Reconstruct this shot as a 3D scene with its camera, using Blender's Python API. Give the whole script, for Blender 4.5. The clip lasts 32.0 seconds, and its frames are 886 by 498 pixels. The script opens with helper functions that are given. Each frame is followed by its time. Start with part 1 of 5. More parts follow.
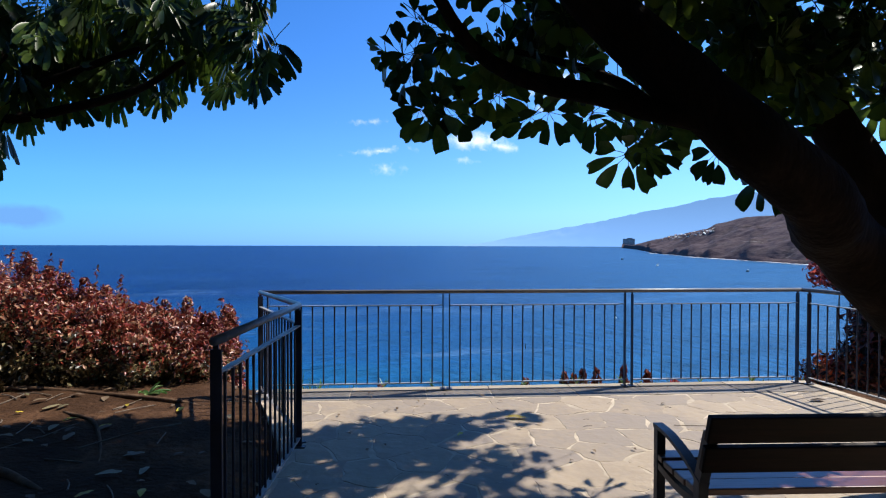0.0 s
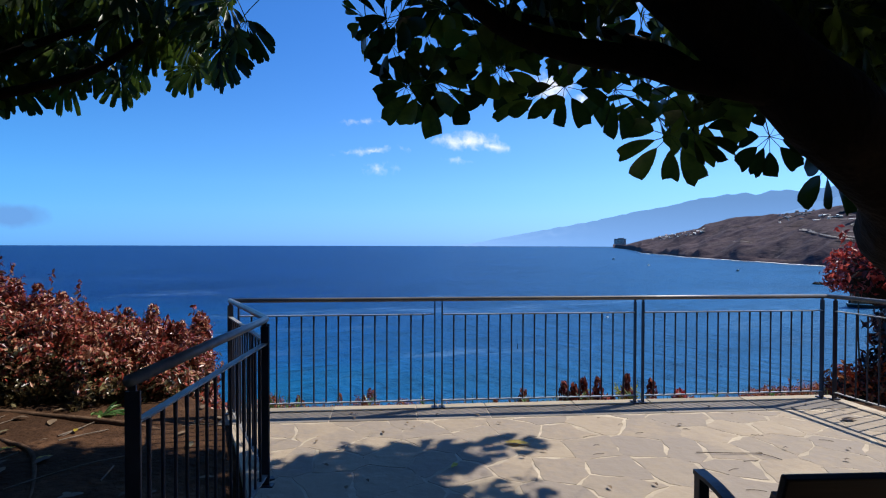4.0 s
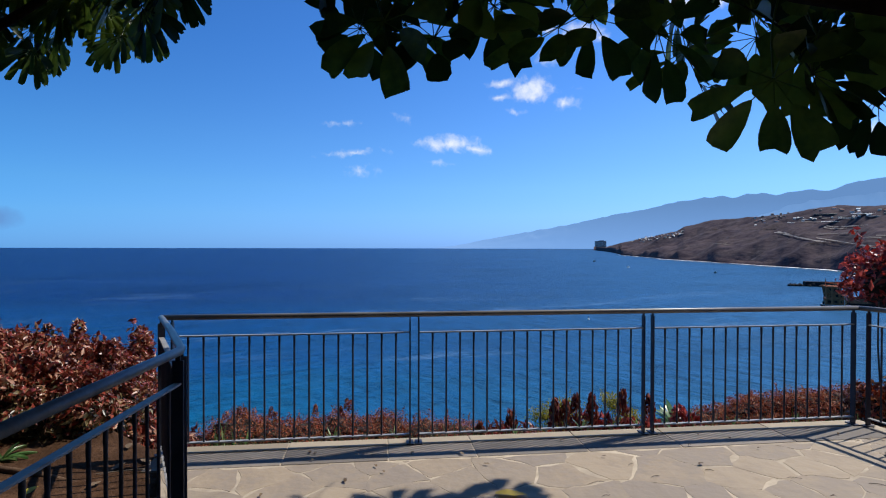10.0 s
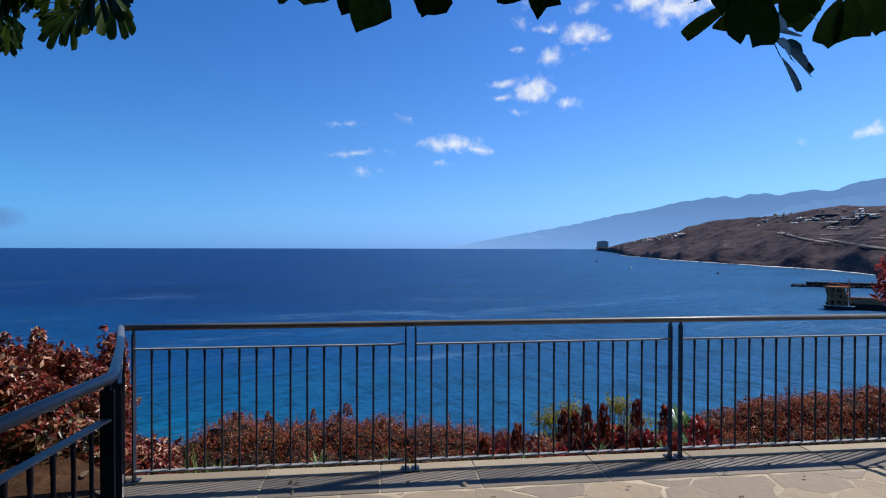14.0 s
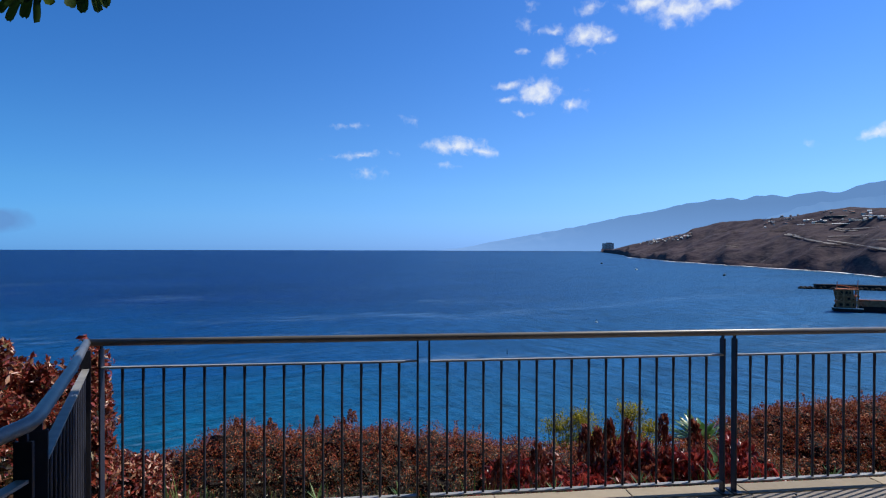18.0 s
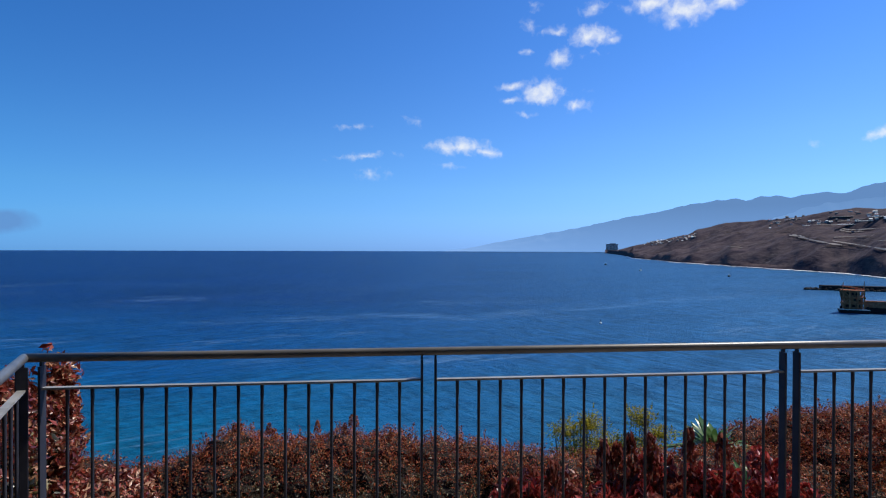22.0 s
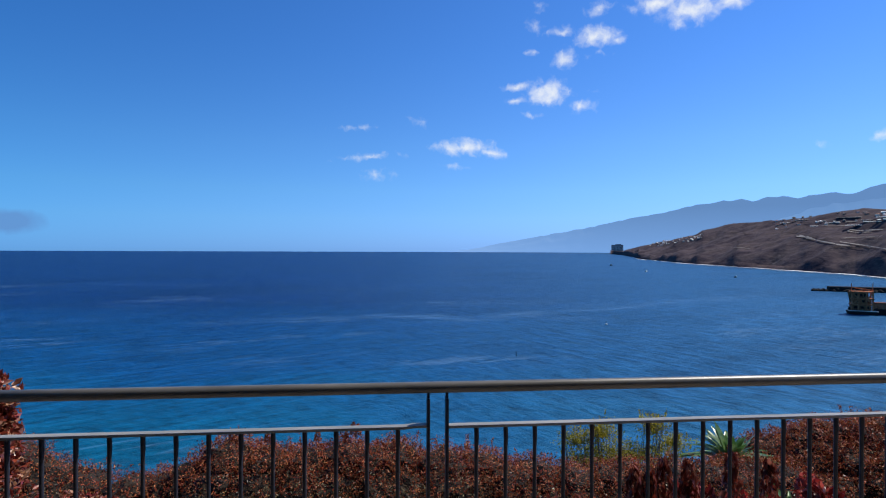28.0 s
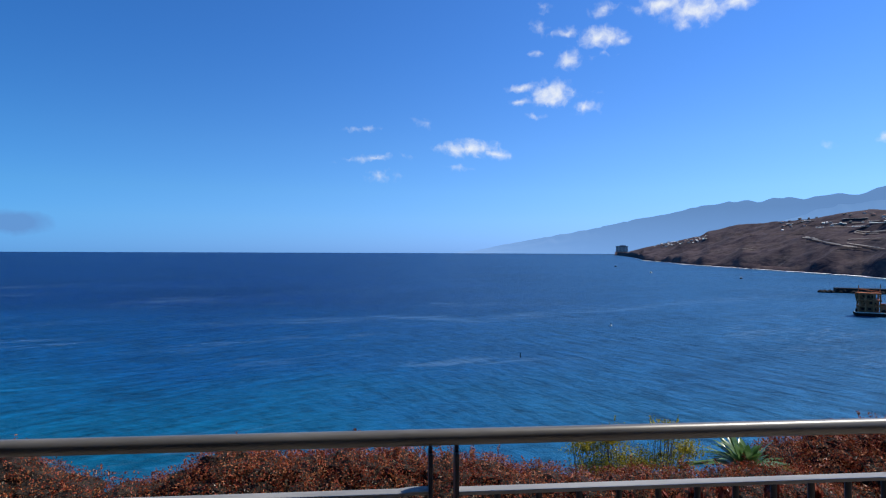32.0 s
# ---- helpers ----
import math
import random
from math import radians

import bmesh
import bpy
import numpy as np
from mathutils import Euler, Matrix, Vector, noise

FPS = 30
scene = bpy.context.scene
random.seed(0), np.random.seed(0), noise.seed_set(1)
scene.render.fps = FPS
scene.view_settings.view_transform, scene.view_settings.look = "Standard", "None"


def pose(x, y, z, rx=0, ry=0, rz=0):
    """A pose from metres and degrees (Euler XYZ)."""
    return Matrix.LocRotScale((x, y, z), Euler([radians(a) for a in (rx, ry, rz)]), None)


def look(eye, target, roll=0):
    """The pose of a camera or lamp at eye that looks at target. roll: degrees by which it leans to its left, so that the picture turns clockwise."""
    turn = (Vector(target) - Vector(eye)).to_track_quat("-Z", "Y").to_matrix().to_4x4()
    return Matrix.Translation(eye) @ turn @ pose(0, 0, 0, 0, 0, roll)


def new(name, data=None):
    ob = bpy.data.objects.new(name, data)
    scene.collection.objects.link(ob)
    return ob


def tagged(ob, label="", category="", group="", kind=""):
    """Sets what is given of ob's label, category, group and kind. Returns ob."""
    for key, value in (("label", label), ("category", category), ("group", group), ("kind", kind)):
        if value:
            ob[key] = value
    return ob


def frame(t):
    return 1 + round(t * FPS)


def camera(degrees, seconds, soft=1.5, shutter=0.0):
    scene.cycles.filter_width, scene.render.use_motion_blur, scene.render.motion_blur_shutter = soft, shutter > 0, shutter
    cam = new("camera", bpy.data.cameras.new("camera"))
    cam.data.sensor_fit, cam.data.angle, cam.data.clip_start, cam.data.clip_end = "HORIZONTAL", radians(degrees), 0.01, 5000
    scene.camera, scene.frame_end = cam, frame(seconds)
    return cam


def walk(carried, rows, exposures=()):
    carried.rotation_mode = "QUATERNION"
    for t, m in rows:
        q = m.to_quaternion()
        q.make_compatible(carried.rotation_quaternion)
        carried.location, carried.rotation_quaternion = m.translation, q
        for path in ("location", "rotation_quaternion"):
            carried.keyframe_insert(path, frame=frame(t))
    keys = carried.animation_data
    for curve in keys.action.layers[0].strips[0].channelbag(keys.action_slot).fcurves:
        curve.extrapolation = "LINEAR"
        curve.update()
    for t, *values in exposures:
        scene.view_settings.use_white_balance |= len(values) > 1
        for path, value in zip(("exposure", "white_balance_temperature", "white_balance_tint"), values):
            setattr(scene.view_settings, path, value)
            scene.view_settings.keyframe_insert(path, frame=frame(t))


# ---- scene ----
cam = camera(78.0, 32.0, soft=1.15)
PATH = [  # seconds, x, y, z, yaw, pitch, roll
    (0, -0.416, -5.692, 1.559, -4.17, -0.86, -0.11),
    (0.5, -0.412, -5.620, 1.563, -4.66, -0.86, -0.11),
    (1, -0.408, -5.548, 1.567, -4.91, -0.86, -0.11),
    (1.5, -0.401, -5.479, 1.570, -4.93, -0.86, -0.11),
    (2, -0.392, -5.411, 1.574, -4.97, -0.86, -0.11),
    (2.5, -0.383, -5.343, 1.576, -4.99, -0.86, -0.11),
    (3, -0.376, -5.274, 1.578, -4.99, -0.86, -0.10),
    (3.5, -0.373, -5.202, 1.579, -4.99, -0.86, -0.10),
    (5.5, -0.369, -4.908, 1.578, -5.61, -0.84, -0.10),
    (6, -0.360, -4.838, 1.577, -6.24, -0.79, -0.10),
    (6.5, -0.345, -4.771, 1.577, -6.76, -0.77, -0.10),
    (7, -0.328, -4.706, 1.577, -7.06, -0.77, -0.10),
    (7.5, -0.313, -4.642, 1.580, -7.17, -0.76, -0.10),
    (8, -0.299, -4.579, 1.584, -7.17, -0.73, -0.10),
    (8.5, -0.286, -4.518, 1.589, -7.11, -0.70, -0.10),
    (9, -0.275, -4.457, 1.592, -7.03, -0.68, -0.10),
    (9.5, -0.266, -4.396, 1.594, -6.95, -0.66, -0.10),
    (10, -0.260, -4.336, 1.594, -6.87, -0.61, -0.10),
    (10.5, -0.254, -4.276, 1.594, -6.83, -0.58, -0.10),
    (11, -0.246, -4.215, 1.594, -6.82, -0.59, -0.10),
    (11.5, -0.237, -4.155, 1.594, -6.79, -0.60, -0.10),
    (12, -0.228, -4.096, 1.594, -6.76, -0.60, -0.10),
    (12.5, -0.217, -4.034, 1.593, -6.74, -0.60, -0.11),
    (13, -0.207, -3.966, 1.592, -6.71, -0.60, -0.11),
    (13.5, -0.195, -3.891, 1.590, -6.70, -0.60, -0.11),
    (14, -0.186, -3.815, 1.589, -6.67, -0.58, -0.11),
    (14.5, -0.182, -3.747, 1.588, -6.60, -0.54, -0.11),
    (16.5, -0.198, -3.491, 1.586, -6.35, -0.42, -0.12),
    (17, -0.199, -3.416, 1.580, -6.24, -0.40, -0.12),
    (17.5, -0.201, -3.348, 1.581, -6.18, -0.39, -0.12),
    (18, -0.202, -3.285, 1.584, -6.15, -0.39, -0.12),
    (18.5, -0.202, -3.226, 1.585, -6.10, -0.37, -0.12),
    (19, -0.200, -3.165, 1.585, -6.04, -0.34, -0.13),
    (19.5, -0.192, -3.091, 1.578, -5.99, -0.34, -0.13),
    (20, -0.183, -3.016, 1.572, -5.97, -0.34, -0.13),
    (20.5, -0.179, -2.953, 1.574, -5.93, -0.34, -0.13),
    (21, -0.177, -2.892, 1.575, -5.87, -0.33, -0.13),
    (21.5, -0.174, -2.823, 1.568, -5.82, -0.32, -0.14),
    (22, -0.173, -2.753, 1.561, -5.78, -0.31, -0.14),
    (22.5, -0.178, -2.684, 1.561, -5.73, -0.31, -0.14),
    (23, -0.184, -2.616, 1.563, -5.71, -0.31, -0.14),
    (23.5, -0.189, -2.549, 1.563, -5.69, -0.31, -0.15),
    (24, -0.189, -2.482, 1.560, -5.63, -0.30, -0.15),
    (24.5, -0.183, -2.411, 1.550, -5.58, -0.30, -0.15),
    (25, -0.173, -2.340, 1.540, -5.54, -0.30, -0.15),
    (25.5, -0.159, -2.272, 1.539, -5.50, -0.32, -0.15),
    (27.5, -0.134, -2.082, 1.551, -5.34, -0.26, -0.16),
    (28, -0.133, -2.016, 1.550, -5.27, -0.24, -0.17),
    (28.5, -0.134, -1.926, 1.545, -5.23, -0.22, -0.17),
    (29, -0.136, -1.838, 1.540, -5.19, -0.20, -0.17),
    (29.5, -0.139, -1.775, 1.540, -5.12, -0.18, -0.17),
    (30, -0.138, -1.715, 1.539, -5.06, -0.17, -0.18),
    (30.5, -0.129, -1.638, 1.530, -5.01, -0.18, -0.18),
    (31, -0.116, -1.560, 1.522, -4.96, -0.18, -0.18),
    (31.5, -0.104, -1.497, 1.524, -4.91, -0.16, -0.18),
    (32, -0.090, -1.437, 1.529, -4.84, -0.12, -0.18),
]
walk(cam, [(t, pose(x, y, z, 90 + pitch, roll, yaw)) for t, x, y, z, yaw, pitch, roll in PATH],
     exposures=[(0.0, 0.58), (1.5, 0.48), (3.5, 0.37), (6.0, 0.22), (9.0, 0.11), (13.0, 0.02), (18.0, 0.0), (32.0, 0.0)])

# ---- world, sun ----
SUN_DIR = Vector((0.75, 0.26, 1.05)).normalized()
SUN_EL = math.asin(SUN_DIR.z)
SUN_AZ = math.atan2(SUN_DIR.x, SUN_DIR.y)      # clockwise from +y

sun_data = bpy.data.lights.new("sun", "SUN")
sun_data.energy, sun_data.angle, sun_data.color = 4.6, radians(0.55), (1.0, 0.95, 0.86)
sun = new("sun", sun_data)
sun.matrix_world = look(SUN_DIR * 60, (0, 0, 0))

SEA_Z = -45.0


def build_world():
    w = bpy.data.worlds.new("sky")
    scene.world = w
    w.use_nodes = True
    nt = w.node_tree
    nt.nodes.clear()
    out = nt.nodes.new("ShaderNodeOutputWorld")
    bg = nt.nodes.new("ShaderNodeBackground")
    bg.inputs["Strength"].default_value = 0.145
    sky = nt.nodes.new("ShaderNodeTexSky")
    sky.sky_type = "NISHITA"
    sky.sun_disc = False
    sky.sun_elevation, sky.sun_rotation = SUN_EL, SUN_AZ
    sky.altitude, sky.air_density, sky.dust_density, sky.ozone_density = 100, 1.0, 0.0, 6.0
    tint = nt.nodes.new("ShaderNodeMix")
    tint.data_type, tint.blend_type = "RGBA", "MULTIPLY"
    tint.inputs[0].default_value = 1.0
    # clear subtropical air: deeper blue than the model gives, and no yellow along the horizon
    high = nt.nodes.new("ShaderNodeTexCoord")
    split = nt.nodes.new("ShaderNodeSeparateXYZ")
    nt.links.new(high.outputs["Generated"], split.inputs[0])
    tone = nt.nodes.new("ShaderNodeValToRGB")
    e = tone.color_ramp.elements
    e[0].position, e[0].color = 0.0, (0.175, 0.42, 1.12, 1)
    e[1].position, e[1].color = 0.42, (0.27, 0.595, 0.96, 1)
    for at, c in ((0.05, (0.265, 0.525, 0.99)), (0.10, (0.31, 0.585, 0.93)), (0.18, (0.32, 0.61, 0.93)), (0.33, (0.28, 0.60, 0.96)), (0.75, (0.52, 0.72, 0.88))):
        k = e.new(at)
        k.color = (*c, 1)
    nt.links.new(split.outputs["Z"], tone.inputs[0])
    # brighter and whiter towards the sun
    toward = nt.nodes.new("ShaderNodeVectorMath")
    toward.operation = "DOT_PRODUCT"
    toward.inputs[1].default_value = (SUN_DIR.x, SUN_DIR.y, 0)
    nt.links.new(high.outputs["Generated"], toward.inputs[0])
    lift = nt.nodes.new("ShaderNodeVectorMath")
    lift.operation = "MULTIPLY_ADD"
    lift.inputs[1].default_value, lift.inputs[2].default_value = (1.18, 0.41, 0.32), (0.938, 0.985, 0.985)
    nt.links.new(toward.outputs["Value"], lift.inputs[0])
    lit = nt.nodes.new("ShaderNodeVectorMath")
    lit.operation = "MULTIPLY"
    nt.links.new(tone.outputs[0], lit.inputs[0])
    nt.links.new(lift.outputs[0], lit.inputs[1])
    nt.links.new(lit.outputs[0], tint.inputs[7])
    nt.links.new(sky.outputs[0], tint.inputs[6])
    co = nt.nodes.new("ShaderNodeTexCoord")
    warp = nt.nodes.new("ShaderNodeTexNoise")
    warp.inputs["Scale"].default_value, warp.inputs["Detail"].default_value = 48, 5
    nt.links.new(co.outputs["Generated"], warp.inputs["Vector"])
    sub = nt.nodes.new("ShaderNodeVectorMath")
    sub.operation = "MULTIPLY_ADD"
    sub.inputs[1].default_value, sub.inputs[2].default_value = (0.026, 0.026, 0.014), (-0.013, -0.013, -0.007)
    nt.links.new(warp.outputs["Color"], sub.inputs[0])
    add = nt.nodes.new("ShaderNodeVectorMath")
    nt.links.new(co.outputs["Generated"], add.inputs[0])
    nt.links.new(sub.outputs[0], add.inputs[1])
    # small fair-weather clouds: azimuth, elevation, half width, half height in degrees, density, lean
    clouds = [(-16.1, 15.4, 2.5, 1.45, 1.0, 0), (-12.9, 16.1, 1.6, 0.45, 0.8, 0), (-12.9, 14.8, 1.5, 0.4, 0.7, 0), (-19.4, 14.0, 1.6, 0.75, 0.8, 0),
              (-7.6, 10.3, 3.3, 0.9, 1.0, 0), (-10.4, 9.7, 1.9, 0.6, 0.85, 8), (-20.9, 20.4, 2.7, 1.0, 1.0, 6), (-22.8, 19.8, 1.0, 0.4, 0.7, 5),
              (-17.8, 18.6, 1.4, 0.95, 0.9, 0), (-21.0, 22.7, 1.5, 0.65, 0.85, -12), (-29.8, 21.7, 3.0, 1.6, 1.0, 0), (-26.5, 22.5, 2.7, 0.75, 0.9, 0),
              (-28.5, 20.8, 1.2, 0.9, 0.85, 0), (-32.9, 21.7, 2.2, 0.8, 0.9, 0), (-44.7, 9.3, 1.5, 0.6, 0.95, -10)]
    # thin wisps beside them, likewise
    wisps = [(-20.6, 15.4, 0.65, 0.4, 0.35, 0), (-14.4, 13.4, 1.0, 0.35, 0.45, 0), (2.7, 9.2, 3.3, 0.42, 0.46, -5), (1.8, 7.5, 1.9, 0.8, 0.38, 0),
             (3.6, 12.1, 2.25, 0.35, 0.34, -3), (-2.7, 12.8, 1.1, 0.6, 0.42, 10), (-17.5, 21.0, 1.8, 0.55, 0.6, 0), (-14.7, 21.6, 1.0, 0.65, 0.45, 0),
             (-20.8, 18.7, 1.0, 0.4, 0.35, 0), (-6.5, 8.3, 1.35, 0.35, 0.42, 0), (-14.9, 23.4, 0.9, 0.6, 0.4, 0), (-14.4, 19.3, 0.55, 0.35, 0.4, 0),
             (-39.9, 8.9, 0.5, 0.35, 0.3, 0)]

    def blob(az, el, w_, h_, lean=0.0):
        c = Vector((math.sin(radians(-az)) * math.cos(radians(el)), math.cos(radians(-az)) * math.cos(radians(el)), math.sin(radians(el))))
        m = nt.nodes.new("ShaderNodeMapping")
        m.vector_type = "TEXTURE"
        m.inputs["Location"].default_value = c
        m.inputs["Rotation"].default_value = (radians(el), radians(lean), radians(az))
        m.inputs["Scale"].default_value = (radians(w_) * 1.1, 0.3, radians(h_) * 1.18)
        nt.links.new(add.outputs[0], m.inputs["Vector"])
        ln = nt.nodes.new("ShaderNodeVectorMath")
        ln.operation = "LENGTH"
        nt.links.new(m.outputs[0], ln.inputs[0])
        return ln

    def math_node(op, a, b=None):
        n = nt.nodes.new("ShaderNodeMath")
        n.operation = op
        for i, v in enumerate((a, b)):
            if v is None:
                continue
            if isinstance(v, (int, float)):
                n.inputs[i].default_value = v
            else:
                nt.links.new(v, n.inputs[i])
        return n.outputs[0]

    total = None
    for az, el, w_, h_, k, lean in clouds + wisps:
        v = math_node("MULTIPLY", math_node("SUBTRACT", 1.0, blob(az, el, w_, h_, lean).outputs["Value"]), k)
        total = v if total is None else math_node("MAXIMUM", total, v)
    fine = nt.nodes.new("ShaderNodeTexNoise")
    fine.inputs["Scale"].default_value, fine.inputs["Detail"].default_value = 64, 7
    nt.links.new(add.outputs[0], fine.inputs["Vector"])
    body = math_node("ADD", total, math_node("MULTIPLY", math_node("SUBTRACT", fine.outputs["Fac"], 0.5), 1.25))
    ramp = nt.nodes.new("ShaderNodeMapRange")
    ramp.interpolation_type = "SMOOTHSTEP"
    ramp.inputs["From Min"].default_value, ramp.inputs["From Max"].default_value = 0.02, 1.22
    ramp.inputs["To Max"].default_value = 1.0
    nt.links.new(body, ramp.inputs["Value"])
    mix = nt.nodes.new("ShaderNodeMix")
    mix.data_type = "RGBA"
    mix.inputs[7].default_value = (6.1, 6.35, 6.6, 1)
    nt.links.new(ramp.outputs[0], mix.inputs[0])
    nt.links.new(tint.outputs[2], mix.inputs[6])
    # a low grey-blue cloud bank far out at sea
    low = math_node("MULTIPLY", math_node("SUBTRACT", 1.0, blob(33.9, 2.0, 3.4, 0.95).outputs["Value"]), 1.6)
    low = math_node("MINIMUM", math_node("MAXIMUM", low, 0.0), 0.75)
    mix2 = nt.nodes.new("ShaderNodeMix")
    mix2.data_type = "RGBA"
    mix2.inputs[7].default_value = (0.85, 1.9, 4.1, 1)
    nt.links.new(low, mix2.inputs[0])
    nt.links.new(mix.outputs[2], mix2.inputs[6])
    nt.links.new(mix2.outputs[2], bg.inputs["Color"])
    nt.links.new(bg.outputs[0], out.inputs["Surface"])


build_world()


# ---- materials ----
def material(name, low, high, scale=8.0, rough=0.7, metal=0.0, bump=0.0, bump_scale=60.0, detail=6.0, vary=None, spec=0.5,
             stretch=(1, 1, 1), through_light=0.0, distance=0.01, coords="Object", coat=0.0, gain=1.0):
    """Two tones mixed by noise at two scales, with fine relief. vary: 'object' or 'island' shifts each piece's tone."""
    m = bpy.data.materials.new(name)
    m.use_nodes = True
    nt = m.node_tree
    b = nt.nodes["Principled BSDF"]
    co = nt.nodes.new("ShaderNodeTexCoord")
    mp = nt.nodes.new("ShaderNodeMapping")
    mp.inputs["Scale"].default_value = stretch
    nt.links.new(co.outputs[coords], mp.inputs["Vector"])
    n1 = nt.nodes.new("ShaderNodeTexNoise")
    n1.inputs["Scale"].default_value, n1.inputs["Detail"].default_value = scale, detail
    n2 = nt.nodes.new("ShaderNodeTexNoise")
    n2.inputs["Scale"].default_value, n2.inputs["Detail"].default_value = scale * 9, 3
    for n in (n1, n2):
        nt.links.new(mp.outputs[0], n.inputs["Vector"])
    s = nt.nodes.new("ShaderNodeMath")
    s.operation = "MULTIPLY_ADD"
    s.inputs[1].default_value, s.inputs[2].default_value = 0.35, -0.175
    nt.links.new(n2.outputs["Fac"], s.inputs[0])
    a = nt.nodes.new("ShaderNodeMath")
    nt.links.new(n1.outputs["Fac"], a.inputs[0])
    nt.links.new(s.outputs[0], a.inputs[1])
    value = a.outputs[0]
    if vary:
        if vary == "object":
            r = nt.nodes.new("ShaderNodeObjectInfo").outputs["Random"]
        else:
            r = nt.nodes.new("ShaderNodeNewGeometry").outputs["Random Per Island"]
        rr = nt.nodes.new("ShaderNodeMath")
        rr.operation = "MULTIPLY_ADD"
        rr.inputs[1].default_value, rr.inputs[2].default_value = 0.8, -0.4
        nt.links.new(r, rr.inputs[0])
        a2 = nt.nodes.new("ShaderNodeMath")
        nt.links.new(value, a2.inputs[0])
        nt.links.new(rr.outputs[0], a2.inputs[1])
        value = a2.outputs[0]
    ramp = nt.nodes.new("ShaderNodeValToRGB")
    tones = [low, high] if not isinstance(low, list) else low + [high]
    els = ramp.color_ramp.elements
    els[0].position, els[1].position = 0.2, 0.8
    els[0].color, els[1].color = (*tones[0], 1), (*tones[-1], 1)
    for i, tone in enumerate(tones[1:-1]):
        e = els.new(0.2 + 0.6 * (i + 1) / (len(tones) - 1))
        e.color = (*tone, 1)
    nt.links.new(value, ramp.inputs[0])
    nt.links.new(ramp.outputs[0], b.inputs["Base Color"])
    b.inputs["Roughness"].default_value, b.inputs["Metallic"].default_value = rough, metal
    b.inputs["Specular IOR Level"].default_value = spec
    b.inputs["Coat Weight"].default_value = coat
    if bump:
        n3 = nt.nodes.new("ShaderNodeTexNoise")
        n3.inputs["Scale"].default_value, n3.inputs["Detail"].default_value = bump_scale, 5
        nt.links.new(mp.outputs[0], n3.inputs["Vector"])
        bp = nt.nodes.new("ShaderNodeBump")
        bp.inputs["Strength"].default_value, bp.inputs["Distance"].default_value = bump, distance
        nt.links.new(n3.outputs["Fac"], bp.inputs["Height"])
        nt.links.new(bp.outputs[0], b.inputs["Normal"])
    if through_light:
        tr = nt.nodes.new("ShaderNodeBsdfTranslucent")
        more = nt.nodes.new("ShaderNodeVectorMath")
        more.operation = "SCALE"
        more.inputs["Scale"].default_value = gain
        nt.links.new(ramp.outputs[0], more.inputs[0])
        nt.links.new(more.outputs[0], tr.inputs["Color"])
        mx = nt.nodes.new("ShaderNodeMixShader")
        mx.inputs[0].default_value = through_light
        nt.links.new(b.outputs[0], mx.inputs[1])
        nt.links.new(tr.outputs[0], mx.inputs[2])
        nt.links.new(mx.outputs[0], nt.nodes["Material Output"].inputs["Surface"])
    return m


STONE = material("paving_stone", [(0.262, 0.212, 0.166), (0.300, 0.238, 0.172), (0.268, 0.216, 0.167), (0.312, 0.244, 0.172)], (0.352, 0.276, 0.192), 2.2, 0.75, bump=0.8, bump_scale=11, vary="object", distance=0.012)
BORDER = material("border_stone", [(0.26, 0.21, 0.145), (0.31, 0.25, 0.172)], (0.37, 0.30, 0.21), 3.0, 0.8, bump=0.3, bump_scale=40, vary="object", distance=0.005)
COURSE = material("grey_course_stone", [(0.155, 0.132, 0.112), (0.195, 0.168, 0.142)], (0.25, 0.21, 0.175), 3.0, 0.8, bump=0.4, bump_scale=30, vary="object", distance=0.006)
MORTAR = material("mortar", [(0.27, 0.22, 0.165), (0.42, 0.345, 0.255)], (0.66, 0.55, 0.41), 1.7, 0.9, bump=0.4, bump_scale=60, distance=0.004)
METAL = material("painted_steel", (0.018, 0.021, 0.036), (0.050, 0.052, 0.070), 6, 0.4, 0.0, spec=0.3, bump=0.12, bump_scale=120, distance=0.002)
RAIL = material("worn_rail_steel", (0.085, 0.083, 0.086), (0.21, 0.20, 0.19), 5, 0.38, 0.1, spec=0.45, bump=0.1, bump_scale=150, distance=0.002, stretch=(0.4, 2, 2))
BAR = material("worn_flat_bar", (0.18, 0.178, 0.178), (0.36, 0.35, 0.335), 7, 0.5, spec=0.4, bump=0.1, bump_scale=120, distance=0.002, stretch=(0.4, 2, 2))
SOIL = material("dry_soil", [(0.026, 0.013, 0.007), (0.054, 0.027, 0.014)], (0.138, 0.070, 0.037), 1.6, 0.95, spec=0.1, bump=0.9, bump_scale=22, distance=0.03)
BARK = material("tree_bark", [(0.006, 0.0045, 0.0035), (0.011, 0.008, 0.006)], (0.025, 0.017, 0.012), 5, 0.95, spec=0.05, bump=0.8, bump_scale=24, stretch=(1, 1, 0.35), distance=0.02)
ROOT = material("bark_root", [(0.06, 0.034, 0.02), (0.11, 0.065, 0.04)], (0.19, 0.12, 0.075), 8, 0.9, bump=0.6, bump_scale=30, spec=0.1)
LEAF = material("umbrella_leaf", [(0.014, 0.030, 0.006), (0.026, 0.055, 0.009)], (0.095, 0.14, 0.020), 5, 0.36, vary="object", spec=0.3, through_light=0.27, gain=1.6)
LEAF_DRY = material("yellow_leaf", [(0.32, 0.235, 0.018), (0.46, 0.34, 0.022)], (0.62, 0.47, 0.04), 9, 0.55, vary="object", through_light=0.15)
